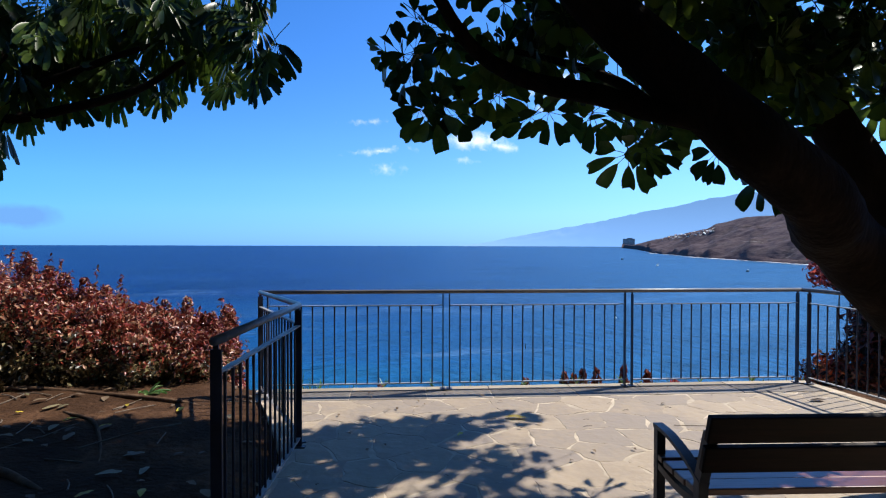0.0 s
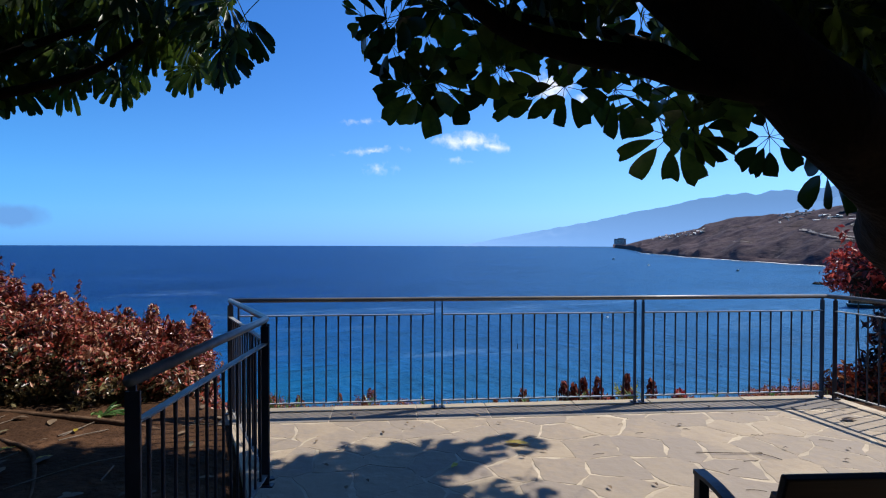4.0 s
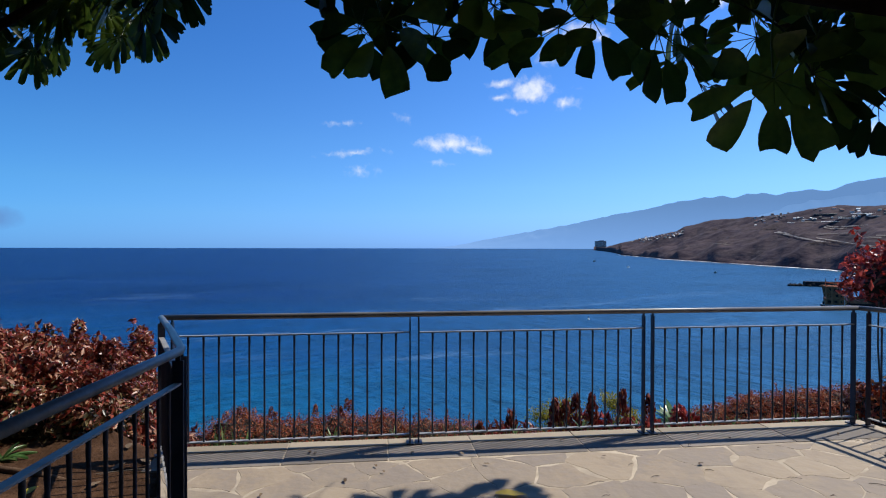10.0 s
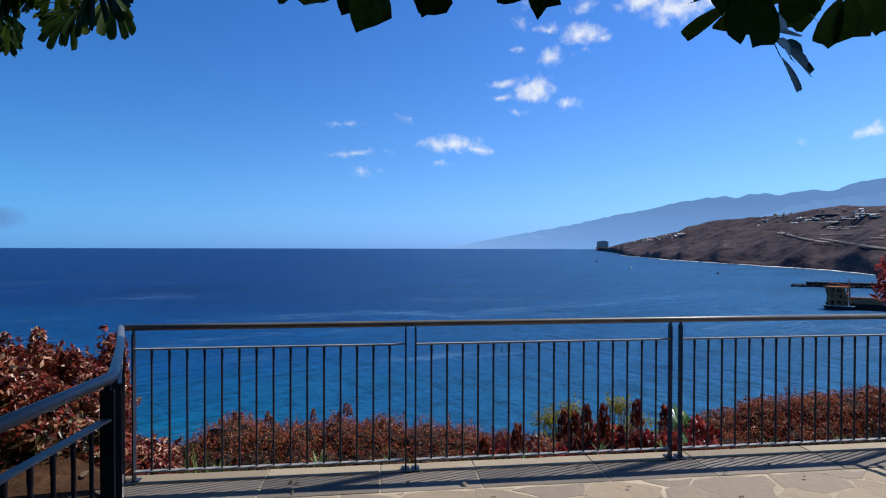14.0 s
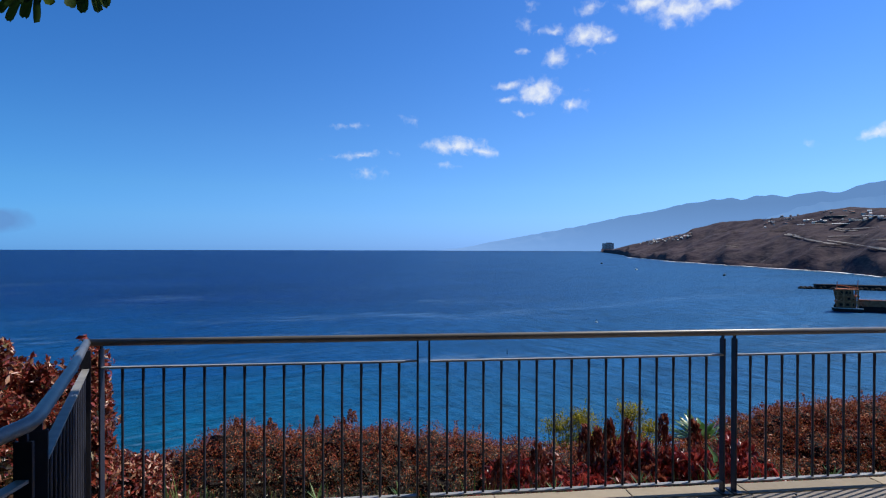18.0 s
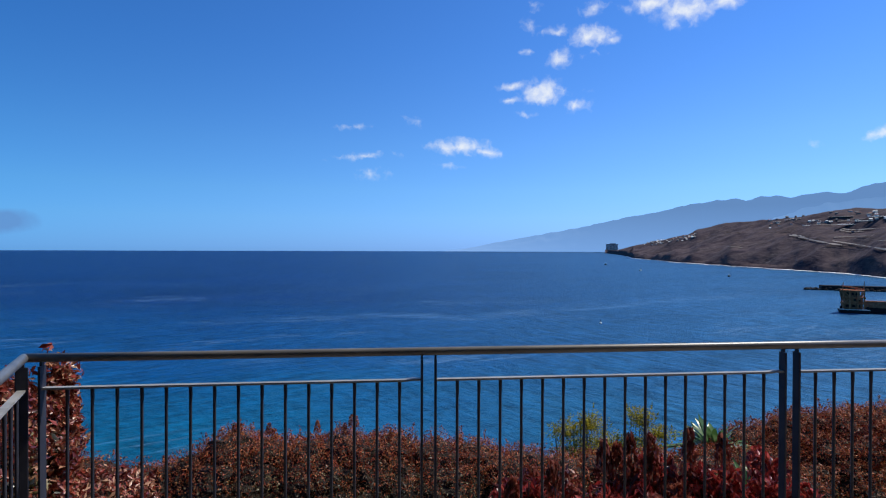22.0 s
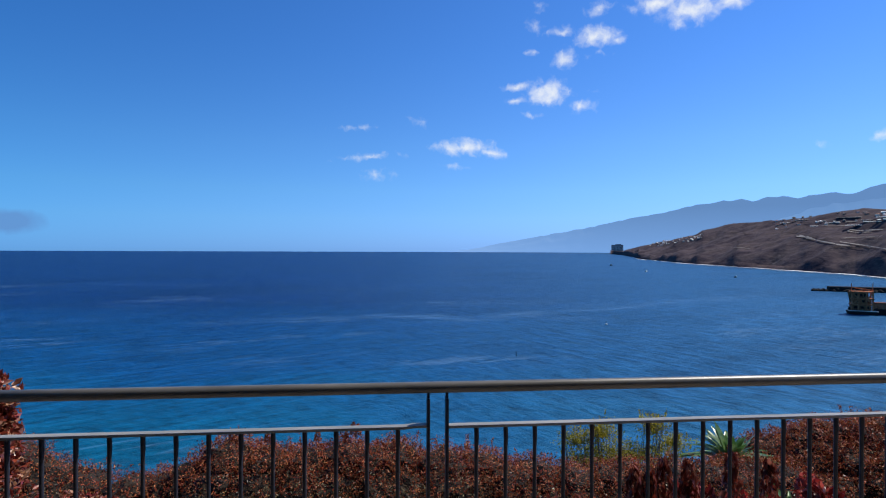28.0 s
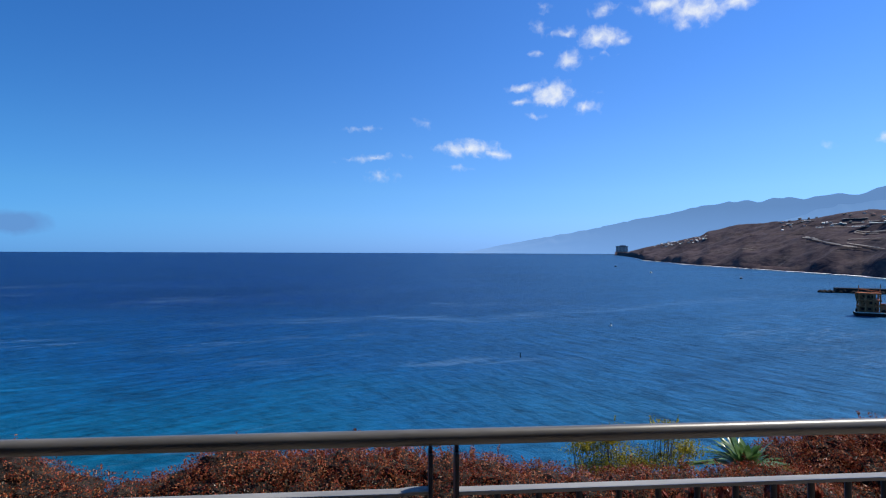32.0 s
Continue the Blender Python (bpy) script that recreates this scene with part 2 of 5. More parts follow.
LEAF_PALE = material("pale_fallen_leaf", (0.09, 0.075, 0.035), (0.22, 0.18, 0.09), 12, 0.6, vary="object")
LEAF_DEAD = material("dead_leaf", (0.09, 0.055, 0.03), (0.22, 0.15, 0.085), 12, 0.8, vary="object")
COPPER = material("copper_leaf", [(0.09, 0.014, 0.010), (0.26, 0.034, 0.021), (0.34, 0.070, 0.038), (0.19, 0.050, 0.026)], (0.50, 0.26, 0.15), 3, 0.36, vary="island", through_light=0.25, spec=0.5)
# older green leaves, darkened as low shade; the palest tone paints glints
OLIVE = material("older_shaded_leaf", [(0.016, 0.015, 0.006), (0.042, 0.036, 0.012), (0.075, 0.04, 0.016)], (0.24, 0.19, 0.085), 2.0, 0.33, vary="island", through_light=0.15, spec=0.45)
RUST = material("russet_leaf", [(0.12, 0.015, 0.007), (0.30, 0.044, 0.015), (0.42, 0.085, 0.027), (0.27, 0.072, 0.022)], (0.52, 0.19, 0.07), 0.9, 0.45, vary="island", through_light=0.24, spec=0.28)
CRIMSON = material("crimson_leaf", [(0.09, 0.009, 0.008), (0.30, 0.026, 0.022), (0.20, 0.032, 0.024)], (0.56, 0.10, 0.075), 2, 0.36, vary="island", through_light=0.36, spec=0.45, gain=1.4)
BRONZE = material("bronze_leaf", [(0.075, 0.014, 0.010), (0.19, 0.034, 0.02), (0.22, 0.05, 0.028)], (0.38, 0.125, 0.08), 2, 0.36, vary="island", through_light=0.32, spec=0.45, gain=1.3)
# crimson leaf darkened, painting the unlit side of the shrub at the railing
SHADED_CRIMSON = material("shaded_crimson_leaf", [(0.026, 0.009, 0.010), (0.075, 0.018, 0.018)], (0.17, 0.045, 0.038), 2, 0.4, vary="island", through_light=0.15, spec=0.4)
LIME = material("yellow_green_leaf", [(0.14, 0.13, 0.02), (0.34, 0.28, 0.03)], (0.62, 0.50, 0.05), 2, 0.6, vary="island", through_light=0.35, spec=0.1)
BLADE = material("broad_green_leaf", [(0.03, 0.085, 0.02), (0.075, 0.165, 0.04)], (0.26, 0.36, 0.14), 3, 0.3, vary="island", through_light=0.25)
# near-black, painted as the shade deep inside shrubs and hedges
INNER_SHADE = material("inner_shade", [(0.010, 0.006, 0.004), (0.022, 0.012, 0.006)], (0.042, 0.024, 0.012), 2.5, 0.95, bump=1.0, bump_scale=14, distance=0.06)
GRASS = material("edge_grass", [(0.05, 0.10, 0.02), (0.09, 0.16, 0.03)], (0.20, 0.24, 0.07), 3, 0.5, vary="island", through_light=0.25)
TWIG = material("twig", (0.09, 0.066, 0.048), (0.20, 0.155, 0.115), 12, 0.9)
# one bench wood in two tones: shade painted into the back boards
SHADED_BACK_WOOD = material("shaded_bench_board", [(0.004, 0.0025, 0.002), (0.009, 0.0045, 0.003)], (0.022, 0.009, 0.005), 3, 0.5, bump=0.25, bump_scale=18, stretch=(0.25, 3, 3), distance=0.004, spec=0.08)
# the same wood for the seat, painted lighter as sunlit
LIT_SEAT_WOOD = material("lit_seat_board", [(0.04, 0.013, 0.008), (0.11, 0.036, 0.02)], (0.20, 0.075, 0.042), 3, 0.34, bump=0.25, bump_scale=18, stretch=(0.25, 3, 3), distance=0.004, spec=0.5)
BENCH_IRON = material("bench_iron", (0.012, 0.012, 0.014), (0.035, 0.035, 0.04), 8, 0.45, 0.3, bump=0.1)
HEAD = material("headland_rock", [(0.011, 0.008, 0.014), (0.029, 0.021, 0.031), (0.060, 0.043, 0.050), (0.082, 0.060, 0.063), (0.047, 0.035, 0.039)], (0.175, 0.138, 0.13), 0.017, 0.95, detail=10, bump=0.8, bump_scale=0.02, distance=9.0, spec=0.1, stretch=(1, 1, 2))
FOAM = material("surf_foam", (0.82, 0.84, 0.86), (0.95, 0.96, 0.97), 0.3, 0.8)
WHITE = material("white_wall", (0.62, 0.60, 0.56), (0.82, 0.80, 0.76), 0.1, 0.8)
ROAD = material("pale_road", (0.20, 0.17, 0.15), (0.32, 0.28, 0.25), 0.05, 0.9)
TOWER = material("tower_wall", (0.19, 0.17, 0.165), (0.29, 0.26, 0.25), 0.06, 0.7)
PALE_ROOF = material("weathered_roof", (0.13, 0.115, 0.105), (0.30, 0.27, 0.24), 0.05, 0.9, spec=0.1)
TERRACOTTA = material("terracotta_roof", (0.20, 0.10, 0.07), (0.34, 0.19, 0.14), 0.1, 0.9, spec=0.1)
SCRUB = material("dark_scrub", (0.03, 0.025, 0.026), (0.07, 0.056, 0.054), 0.05, 0.95, spec=0.05)
OCHRE = material("ochre_steel", [(0.29, 0.085, 0.038), (0.42, 0.14, 0.065)], (0.56, 0.245, 0.13), 0.4, 0.8, spec=0.05)
RUSTY = material("rusty_plate", [(0.17, 0.062, 0.034), (0.28, 0.115, 0.062)], (0.44, 0.21, 0.125), 0.5, 0.85, spec=0.05)
DARK_HULL = material("dark_hull", (0.012, 0.011, 0.012), (0.030, 0.028, 0.028), 0.4, 0.8, spec=0.1)


def sea_material():
    m = bpy.data.materials.new("sea_water")
    m.use_nodes = True
    nt = m.node_tree
    b = nt.nodes["Principled BSDF"]
    L = nt.links.new
    co = nt.nodes.new("ShaderNodeTexCoord")
    sep = nt.nodes.new("ShaderNodeSeparateXYZ")
    L(co.outputs["Object"], sep.inputs[0])
    # shallows near the cliff, with drifting patches
    patch = nt.nodes.new("ShaderNodeTexNoise")
    patch.inputs["Scale"].default_value, patch.inputs["Detail"].default_value = 0.012, 4
    L(co.outputs["Object"], patch.inputs["Vector"])
    off = nt.nodes.new("ShaderNodeMath")
    off.operation = "MULTIPLY_ADD"
    off.inputs[1].default_value = 190
    L(patch.outputs["Fac"], off.inputs[0])
    L(sep.outputs["Y"], off.inputs[2])
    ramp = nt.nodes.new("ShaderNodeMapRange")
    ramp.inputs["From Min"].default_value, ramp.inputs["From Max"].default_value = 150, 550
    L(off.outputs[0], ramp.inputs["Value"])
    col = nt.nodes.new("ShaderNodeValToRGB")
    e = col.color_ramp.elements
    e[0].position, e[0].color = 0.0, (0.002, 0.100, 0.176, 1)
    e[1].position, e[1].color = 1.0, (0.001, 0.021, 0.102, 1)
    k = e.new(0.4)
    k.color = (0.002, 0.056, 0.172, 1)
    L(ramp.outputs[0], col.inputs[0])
    # wave trains: crests along two directions, one in the lee of the point and one in the open
    def train(angle, along, across, detail=5, warp=0.6):
        mp = nt.nodes.new("ShaderNodeMapping")
        mp.vector_type = "TEXTURE"
        mp.inputs["Rotation"].default_value = (0, 0, radians(angle))
        mp.inputs["Scale"].default_value = (along, across, 1)
        L(co.outputs["Object"], mp.inputs["Vector"])
        n = nt.nodes.new("ShaderNodeTexNoise")
        n.inputs["Scale"].default_value, n.inputs["Detail"].default_value = 1.0, detail
        n.inputs["Distortion"].default_value, n.inputs["Roughness"].default_value = warp, 0.7
        L(mp.outputs[0], n.inputs["Vector"])
        return n.outputs["Fac"]

    def calc(op, a, b_=None, c=None):
        n = nt.nodes.new("ShaderNodeMath")
        n.operation = op
        for i, v in enumerate((a, b_, c)):
            if isinstance(v, (int, float)):
                n.inputs[i].default_value = v
            elif v is not None:
                L(v, n.inputs[i])
        return n.outputs[0]

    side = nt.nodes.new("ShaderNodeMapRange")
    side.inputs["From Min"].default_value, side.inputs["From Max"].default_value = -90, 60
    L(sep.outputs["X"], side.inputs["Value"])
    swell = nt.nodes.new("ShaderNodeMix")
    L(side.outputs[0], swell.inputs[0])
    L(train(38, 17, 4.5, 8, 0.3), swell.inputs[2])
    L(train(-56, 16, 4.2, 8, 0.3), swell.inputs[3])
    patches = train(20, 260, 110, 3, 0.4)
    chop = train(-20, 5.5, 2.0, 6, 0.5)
    # light and dark sides of the waves painted into the colour
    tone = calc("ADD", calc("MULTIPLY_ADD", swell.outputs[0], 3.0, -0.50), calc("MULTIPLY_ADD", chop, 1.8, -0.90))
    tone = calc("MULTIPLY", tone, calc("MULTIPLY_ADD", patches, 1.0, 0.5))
    # the bay to the right painted paler and greyer, for sun-side reflection and haze
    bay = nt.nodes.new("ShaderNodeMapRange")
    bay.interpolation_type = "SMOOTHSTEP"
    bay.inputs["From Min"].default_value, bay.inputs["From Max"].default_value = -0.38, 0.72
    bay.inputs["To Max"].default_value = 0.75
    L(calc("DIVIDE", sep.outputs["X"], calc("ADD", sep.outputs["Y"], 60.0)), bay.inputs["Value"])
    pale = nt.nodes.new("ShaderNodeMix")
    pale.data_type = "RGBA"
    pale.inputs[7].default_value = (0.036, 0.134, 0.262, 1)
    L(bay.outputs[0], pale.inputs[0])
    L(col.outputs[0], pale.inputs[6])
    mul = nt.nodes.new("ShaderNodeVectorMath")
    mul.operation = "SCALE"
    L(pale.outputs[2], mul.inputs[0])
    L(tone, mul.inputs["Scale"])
    # thin pale lines of foam and slicks drawn out by the current
    thin = train(30, 130, 20, 4, 1.2)
    line = calc("SUBTRACT", 1.0, calc("MULTIPLY", calc("ABSOLUTE", calc("SUBTRACT", thin, 0.5)), 34))
    gate = calc("MULTIPLY", calc("SUBTRACT", train(15, 190, 75, 2, 0.2), 0.54), 5.0)
    foam = calc("MULTIPLY", calc("MINIMUM", calc("MAXIMUM", line, 0.0), 1.0), calc("MINIMUM", calc("MAXIMUM", gate, 0.0), 0.42))
    # none of it far out
    fade = nt.nodes.new("ShaderNodeMapRange")
    fade.inputs["From Min"].default_value, fade.inputs["From Max"].default_value = 420, 800
    fade.inputs["To Min"].default_value, fade.inputs["To Max"].default_value = 1.0, 0.12
    L(sep.outputs["Y"], fade.inputs["Value"])
    foam = calc("MULTIPLY", foam, fade.outputs[0])
    mix = nt.nodes.new("ShaderNodeMix")
    mix.data_type = "RGBA"
    mix.inputs[7].default_value = (0.16, 0.29, 0.45, 1)
    L(foam, mix.inputs[0])
    L(mul.outputs[0], mix.inputs[6])
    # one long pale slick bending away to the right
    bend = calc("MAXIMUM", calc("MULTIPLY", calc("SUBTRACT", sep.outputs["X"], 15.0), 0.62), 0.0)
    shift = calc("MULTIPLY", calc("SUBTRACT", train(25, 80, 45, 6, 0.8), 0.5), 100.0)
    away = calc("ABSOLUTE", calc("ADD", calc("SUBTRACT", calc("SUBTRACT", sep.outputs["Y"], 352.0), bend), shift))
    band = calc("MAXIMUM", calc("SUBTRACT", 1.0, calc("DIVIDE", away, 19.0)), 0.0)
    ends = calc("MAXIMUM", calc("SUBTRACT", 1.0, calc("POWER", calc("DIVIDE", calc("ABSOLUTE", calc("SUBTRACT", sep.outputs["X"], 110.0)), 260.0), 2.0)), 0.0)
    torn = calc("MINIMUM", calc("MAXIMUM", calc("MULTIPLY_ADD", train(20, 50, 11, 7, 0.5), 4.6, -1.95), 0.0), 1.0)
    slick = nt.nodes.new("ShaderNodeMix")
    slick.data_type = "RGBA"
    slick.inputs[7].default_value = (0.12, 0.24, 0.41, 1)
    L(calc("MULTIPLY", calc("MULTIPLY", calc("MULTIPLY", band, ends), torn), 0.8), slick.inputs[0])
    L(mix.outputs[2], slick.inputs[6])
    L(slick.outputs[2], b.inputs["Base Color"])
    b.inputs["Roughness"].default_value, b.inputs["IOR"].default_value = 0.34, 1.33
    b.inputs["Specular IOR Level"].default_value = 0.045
    wave = calc("ADD", swell.outputs[0], calc("MULTIPLY", train(10, 9, 2.2, 4), 0.25))
    bp = nt.nodes.new("ShaderNodeBump")
    bp.inputs["Strength"].default_value, bp.inputs["Distance"].default_value = 0.9, 1.6
    L(wave, bp.inputs["Height"])
    L(bp.outputs[0], b.inputs["Normal"])
    return m


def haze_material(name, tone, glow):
    """A far ridge: rock tone under the blue veil of tens of kilometres of air, painted as emission."""
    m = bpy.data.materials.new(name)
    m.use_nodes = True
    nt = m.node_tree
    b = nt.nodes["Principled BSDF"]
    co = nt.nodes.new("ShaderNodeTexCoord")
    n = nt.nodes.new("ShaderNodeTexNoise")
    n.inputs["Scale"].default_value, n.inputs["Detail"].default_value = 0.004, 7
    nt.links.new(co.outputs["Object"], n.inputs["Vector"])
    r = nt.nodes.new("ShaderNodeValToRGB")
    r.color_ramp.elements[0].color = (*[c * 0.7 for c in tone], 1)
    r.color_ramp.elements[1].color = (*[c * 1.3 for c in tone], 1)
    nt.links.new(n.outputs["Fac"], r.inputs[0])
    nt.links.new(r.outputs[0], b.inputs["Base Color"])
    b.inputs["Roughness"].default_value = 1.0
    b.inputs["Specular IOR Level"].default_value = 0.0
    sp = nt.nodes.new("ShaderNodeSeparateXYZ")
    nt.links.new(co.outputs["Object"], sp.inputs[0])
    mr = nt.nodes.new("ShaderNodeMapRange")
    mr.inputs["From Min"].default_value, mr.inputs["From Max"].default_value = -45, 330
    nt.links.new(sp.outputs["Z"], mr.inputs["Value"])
    # haze painted as glow, paler towards the foot of the ridge
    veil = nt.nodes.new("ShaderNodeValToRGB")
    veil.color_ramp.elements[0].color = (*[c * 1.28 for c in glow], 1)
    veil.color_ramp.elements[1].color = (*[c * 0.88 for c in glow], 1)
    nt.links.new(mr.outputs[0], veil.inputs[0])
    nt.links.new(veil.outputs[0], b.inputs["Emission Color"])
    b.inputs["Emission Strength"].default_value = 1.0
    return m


SEA = sea_material()
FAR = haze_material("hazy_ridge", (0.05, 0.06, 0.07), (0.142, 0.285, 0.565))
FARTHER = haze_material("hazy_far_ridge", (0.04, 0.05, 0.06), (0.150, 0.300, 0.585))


# ---- building blocks ----
def mesh_of(name, verts, faces, mat, smooth=False):
    me = bpy.data.meshes.new(name)
    me.from_pydata([tuple(v) for v in verts], [], [tuple(f) for f in faces])
    me.materials.append(mat)
    if smooth:
        me.shade_smooth()
    me.update()
    return me


def attach(ob, parent):
    ob.parent = parent
    return ob


def piece(name, me, parent=None, label="", at=None):
    ob = new(name, me)
    if at is not None:
        ob.matrix_basis = at
    if parent:
        attach(ob, parent)
    if label:
        tagged(ob, label)
    return ob


def part(name, bm, mat, parent=None, label="", smooth=False):
    me = bpy.data.meshes.new(name)
    bmesh.ops.recalc_face_normals(bm, faces=bm.faces)
    bm.to_mesh(me)
    bm.free()
    me.materials.append(mat)
    if smooth:
        me.shade_smooth()
    return piece(name, me, parent, label)


def empty(name, at=(0, 0, 0), **tags):
    ob = new(name)
    ob.empty_display_size = 0.1
    ob.location = at
    return tagged(ob, **tags)


def box(bm, size, at=(0, 0, 0), rot=(0, 0, 0), bevel=0.0, m=None):
    made = bmesh.ops.create_cube(bm, size=1.0)["verts"]
    mm = (m or pose(*at, *rot)) @ Matrix.Diagonal((*size, 1))
    bmesh.ops.transform(bm, matrix=mm, verts=made)
    if bevel:
        edges = list({e for v in made for e in v.link_edges})
        bmesh.ops.bevel(bm, geom=edges, offset=bevel, segments=2, profile=0.6, affect="EDGES")
    return bm


def tube(bm, pts, radii, sides=10, cap=True):
    """A tube through pts, with one radius a point or one for all."""
    pts = [Vector(p) for p in pts]
    if not isinstance(radii, (list, tuple)):
        radii = [radii] * len(pts)
    rings = []
    side = None
    for i, p in enumerate(pts):
        d = (pts[min(i + 1, len(pts) - 1)] - pts[max(i - 1, 0)]).normalized()
        if side is None:
            side = d.orthogonal().normalized()
        side = (side - d * side.dot(d)).normalized()
        up = d.cross(side)
        rings.append([bm.verts.new(p + radii[i] * (math.cos(a) * side + math.sin(a) * up))
                      for a in (2 * math.pi * k / sides for k in range(sides))])
    for r1, r2 in zip(rings, rings[1:]):
        for k in range(sides):
            bm.faces.new((r1[k], r1[(k + 1) % sides], r2[(k + 1) % sides], r2[k]))
    if cap:
        bm.faces.new(rings[0][::-1])
        bm.faces.new(rings[-1])
    return bm


def smooth_line(pts, n=8):
    """A Catmull-Rom line through pts, with n steps between two of them."""
    pts = [Vector(p) for p in pts]
    ext = [2 * pts[0] - pts[1], *pts, 2 * pts[-1] - pts[-2]]
    line = []
    for i in range(1, len(ext) - 2):
        a, b, c, d = ext[i - 1:i + 3]
        for k in range(n):
            t = k / n
            line.append(0.5 * (2 * b + (c - a) * t + (2 * a - 5 * b + 4 * c - d) * t * t + (3 * b - a - 3 * c + d) * t ** 3))
    return line + [pts[-1]]


# ---- sea, distance ----
VIEW_YAW = -5.5


def polar(az, r, z):
    return Vector((math.sin(radians(az)) * r, math.cos(radians(az)) * r, z))


def grid_faces(nu, nv):
    return [(i * nv + j, (i + 1) * nv + j, (i + 1) * nv + j + 1, i * nv + j + 1) for i in range(nu - 1) for j in range(nv - 1)]


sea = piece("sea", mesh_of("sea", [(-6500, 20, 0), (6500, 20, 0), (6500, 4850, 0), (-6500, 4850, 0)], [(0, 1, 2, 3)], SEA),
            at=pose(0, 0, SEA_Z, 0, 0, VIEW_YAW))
tagged(sea, "deep blue ocean with turquoise shallows and wind streaks", "sea", kind="structure")


def ridge(name, mat, profile, r_foot, r_top, label):
    """A far mountain flank. profile: azimuth clockwise from +y and elevation of the crest, in degrees."""
    az0, az1 = profile[0][0], profile[-1][0]
    n, rows = 140, 14
    verts = []
    for i in range(n):
        az = az0 + (az1 - az0) * i / (n - 1)
        el = np.interp(az, [p[0] for p in profile], [p[1] for p in profile])
        top = math.tan(radians(el)) * r_top + 1.5
        for j in range(rows):
            k = j / (rows - 1)
            r = r_foot + (r_top - r_foot) * k
            rough = noise.fractal(Vector((az * 1.1, k * 3.0, 1.7)), 1.0, 2.0, 5) * 24 * (k if j < rows - 1 else 0.45)
            z = SEA_Z - 1 + (top - SEA_Z) * k ** 0.9 + rough * min(1, (top - SEA_Z) / 120)
            verts.append(polar(az, r, z))
    ob = piece(name, mesh_of(name, verts, grid_faces(n, rows), mat, True))
    return tagged(ob, label, "mountain", kind="structure")


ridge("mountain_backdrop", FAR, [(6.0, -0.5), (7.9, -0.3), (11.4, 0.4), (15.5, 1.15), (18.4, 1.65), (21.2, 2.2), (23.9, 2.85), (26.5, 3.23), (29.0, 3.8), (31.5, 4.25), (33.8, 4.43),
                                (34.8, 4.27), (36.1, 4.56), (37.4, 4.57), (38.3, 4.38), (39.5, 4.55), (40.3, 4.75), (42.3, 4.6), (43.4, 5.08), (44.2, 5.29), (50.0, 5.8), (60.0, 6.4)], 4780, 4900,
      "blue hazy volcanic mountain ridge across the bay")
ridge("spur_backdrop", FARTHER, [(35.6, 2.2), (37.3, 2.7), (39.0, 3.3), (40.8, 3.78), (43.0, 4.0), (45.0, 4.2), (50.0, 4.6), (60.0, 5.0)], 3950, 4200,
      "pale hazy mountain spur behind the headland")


def shore(az):
    """Distance of the headland's waterline by azimuth."""
    return float(np.interp(az, [22.5, 24.0, 25.0, 29.0, 33.8, 38.2, 42.3, 44.8, 60.0], [3800, 3000, 2250, 1720, 1465, 1294, 1179, 1058, 800]))


def crest(az):
    """Elevation of the headland's skyline by azimuth."""
    return float(np.interp(az, [22.3, 23.4, 25.7, 28.0, 30.1, 30.7, 33.0, 35.8, 40.0, 44.5, 60.0],
                           [-0.7, -0.35, 0.3, 0.75, 1.1, 1.6, 2.15, 2.56, 2.96, 3.33, 4.2]))


def headland_point(az, k, bumps=True):
    """A point of the headland: k runs from the waterline (0) to the skyline (1) and down behind (to 1.15)."""
    rs = shore(az)
    rt = rs * 1.35 + 150
    r = rs + (rt - rs) * min(k, 1) + max(0, k - 1) * 900
    r += rs * 0.012 * noise.noise(Vector((az * 0.9, 0, 0))) * max(0, 1 - k / 0.6)
    top = math.tan(radians(crest(az))) * rt
    cliff = 27 * min(1, k / 0.05)
    z = SEA_Z - 2 + cliff + (top - SEA_Z + 2 - 27) * max(0, k - 0.05) ** 0.85 / 0.957 if k <= 1 else top - (k - 1) * 400
    if bumps and 0.02 < k <= 1:
        p = polar(az, r, 0)
        w = min(1, (top - SEA_Z) / 90) * (1 - 0.75 * max(0, (k - 0.75) / 0.25)) * min(1, r / 1500)
        z += w * (24 * noise.fractal(p / 260, 1.0, 2.1, 5) - 26 * abs(noise.noise(p / 150)) + 3 * noise.fractal(p / 60 + Vector((7, 0, 0)), 1.0, 2.0, 3))
    return polar(az, r, z)


n_az, n_k = 300, 60
head = piece("headland", mesh_of("headland", [headland_point(22.3 + 38 * i / (n_az - 1), 1.15 * j / (n_k - 1))
                                              for i in range(n_az) for j in range(n_k)], grid_faces(n_az, n_k), HEAD, True))
tagged(head, "brown rocky volcanic headland with terraces above the sea", "headland", kind="structure")


def strip(points, width, up=2.0):
    """A flat band along points on the headland."""
    verts, faces = [], []
    for i, p in enumerate(points):
        d = (points[min(i + 1, len(points) - 1)] - points[max(i - 1, 0)])
        s = Vector((d.y, -d.x, 0)).normalized() * width / 2
        verts += [p + s + Vector((0, 0, up)), p - s + Vector((0, 0, up))]
    for i in range(len(points) - 1):
        faces.append((2 * i, 2 * i + 1, 2 * i + 3, 2 * i + 2))
    return verts, faces


# surf along the waterline, broken into uneven stretches
surf = empty("surf", label="thin broken line of white surf along the rocks", category="surf", kind="stuff")
rng = random.Random(4)
az = 24.4
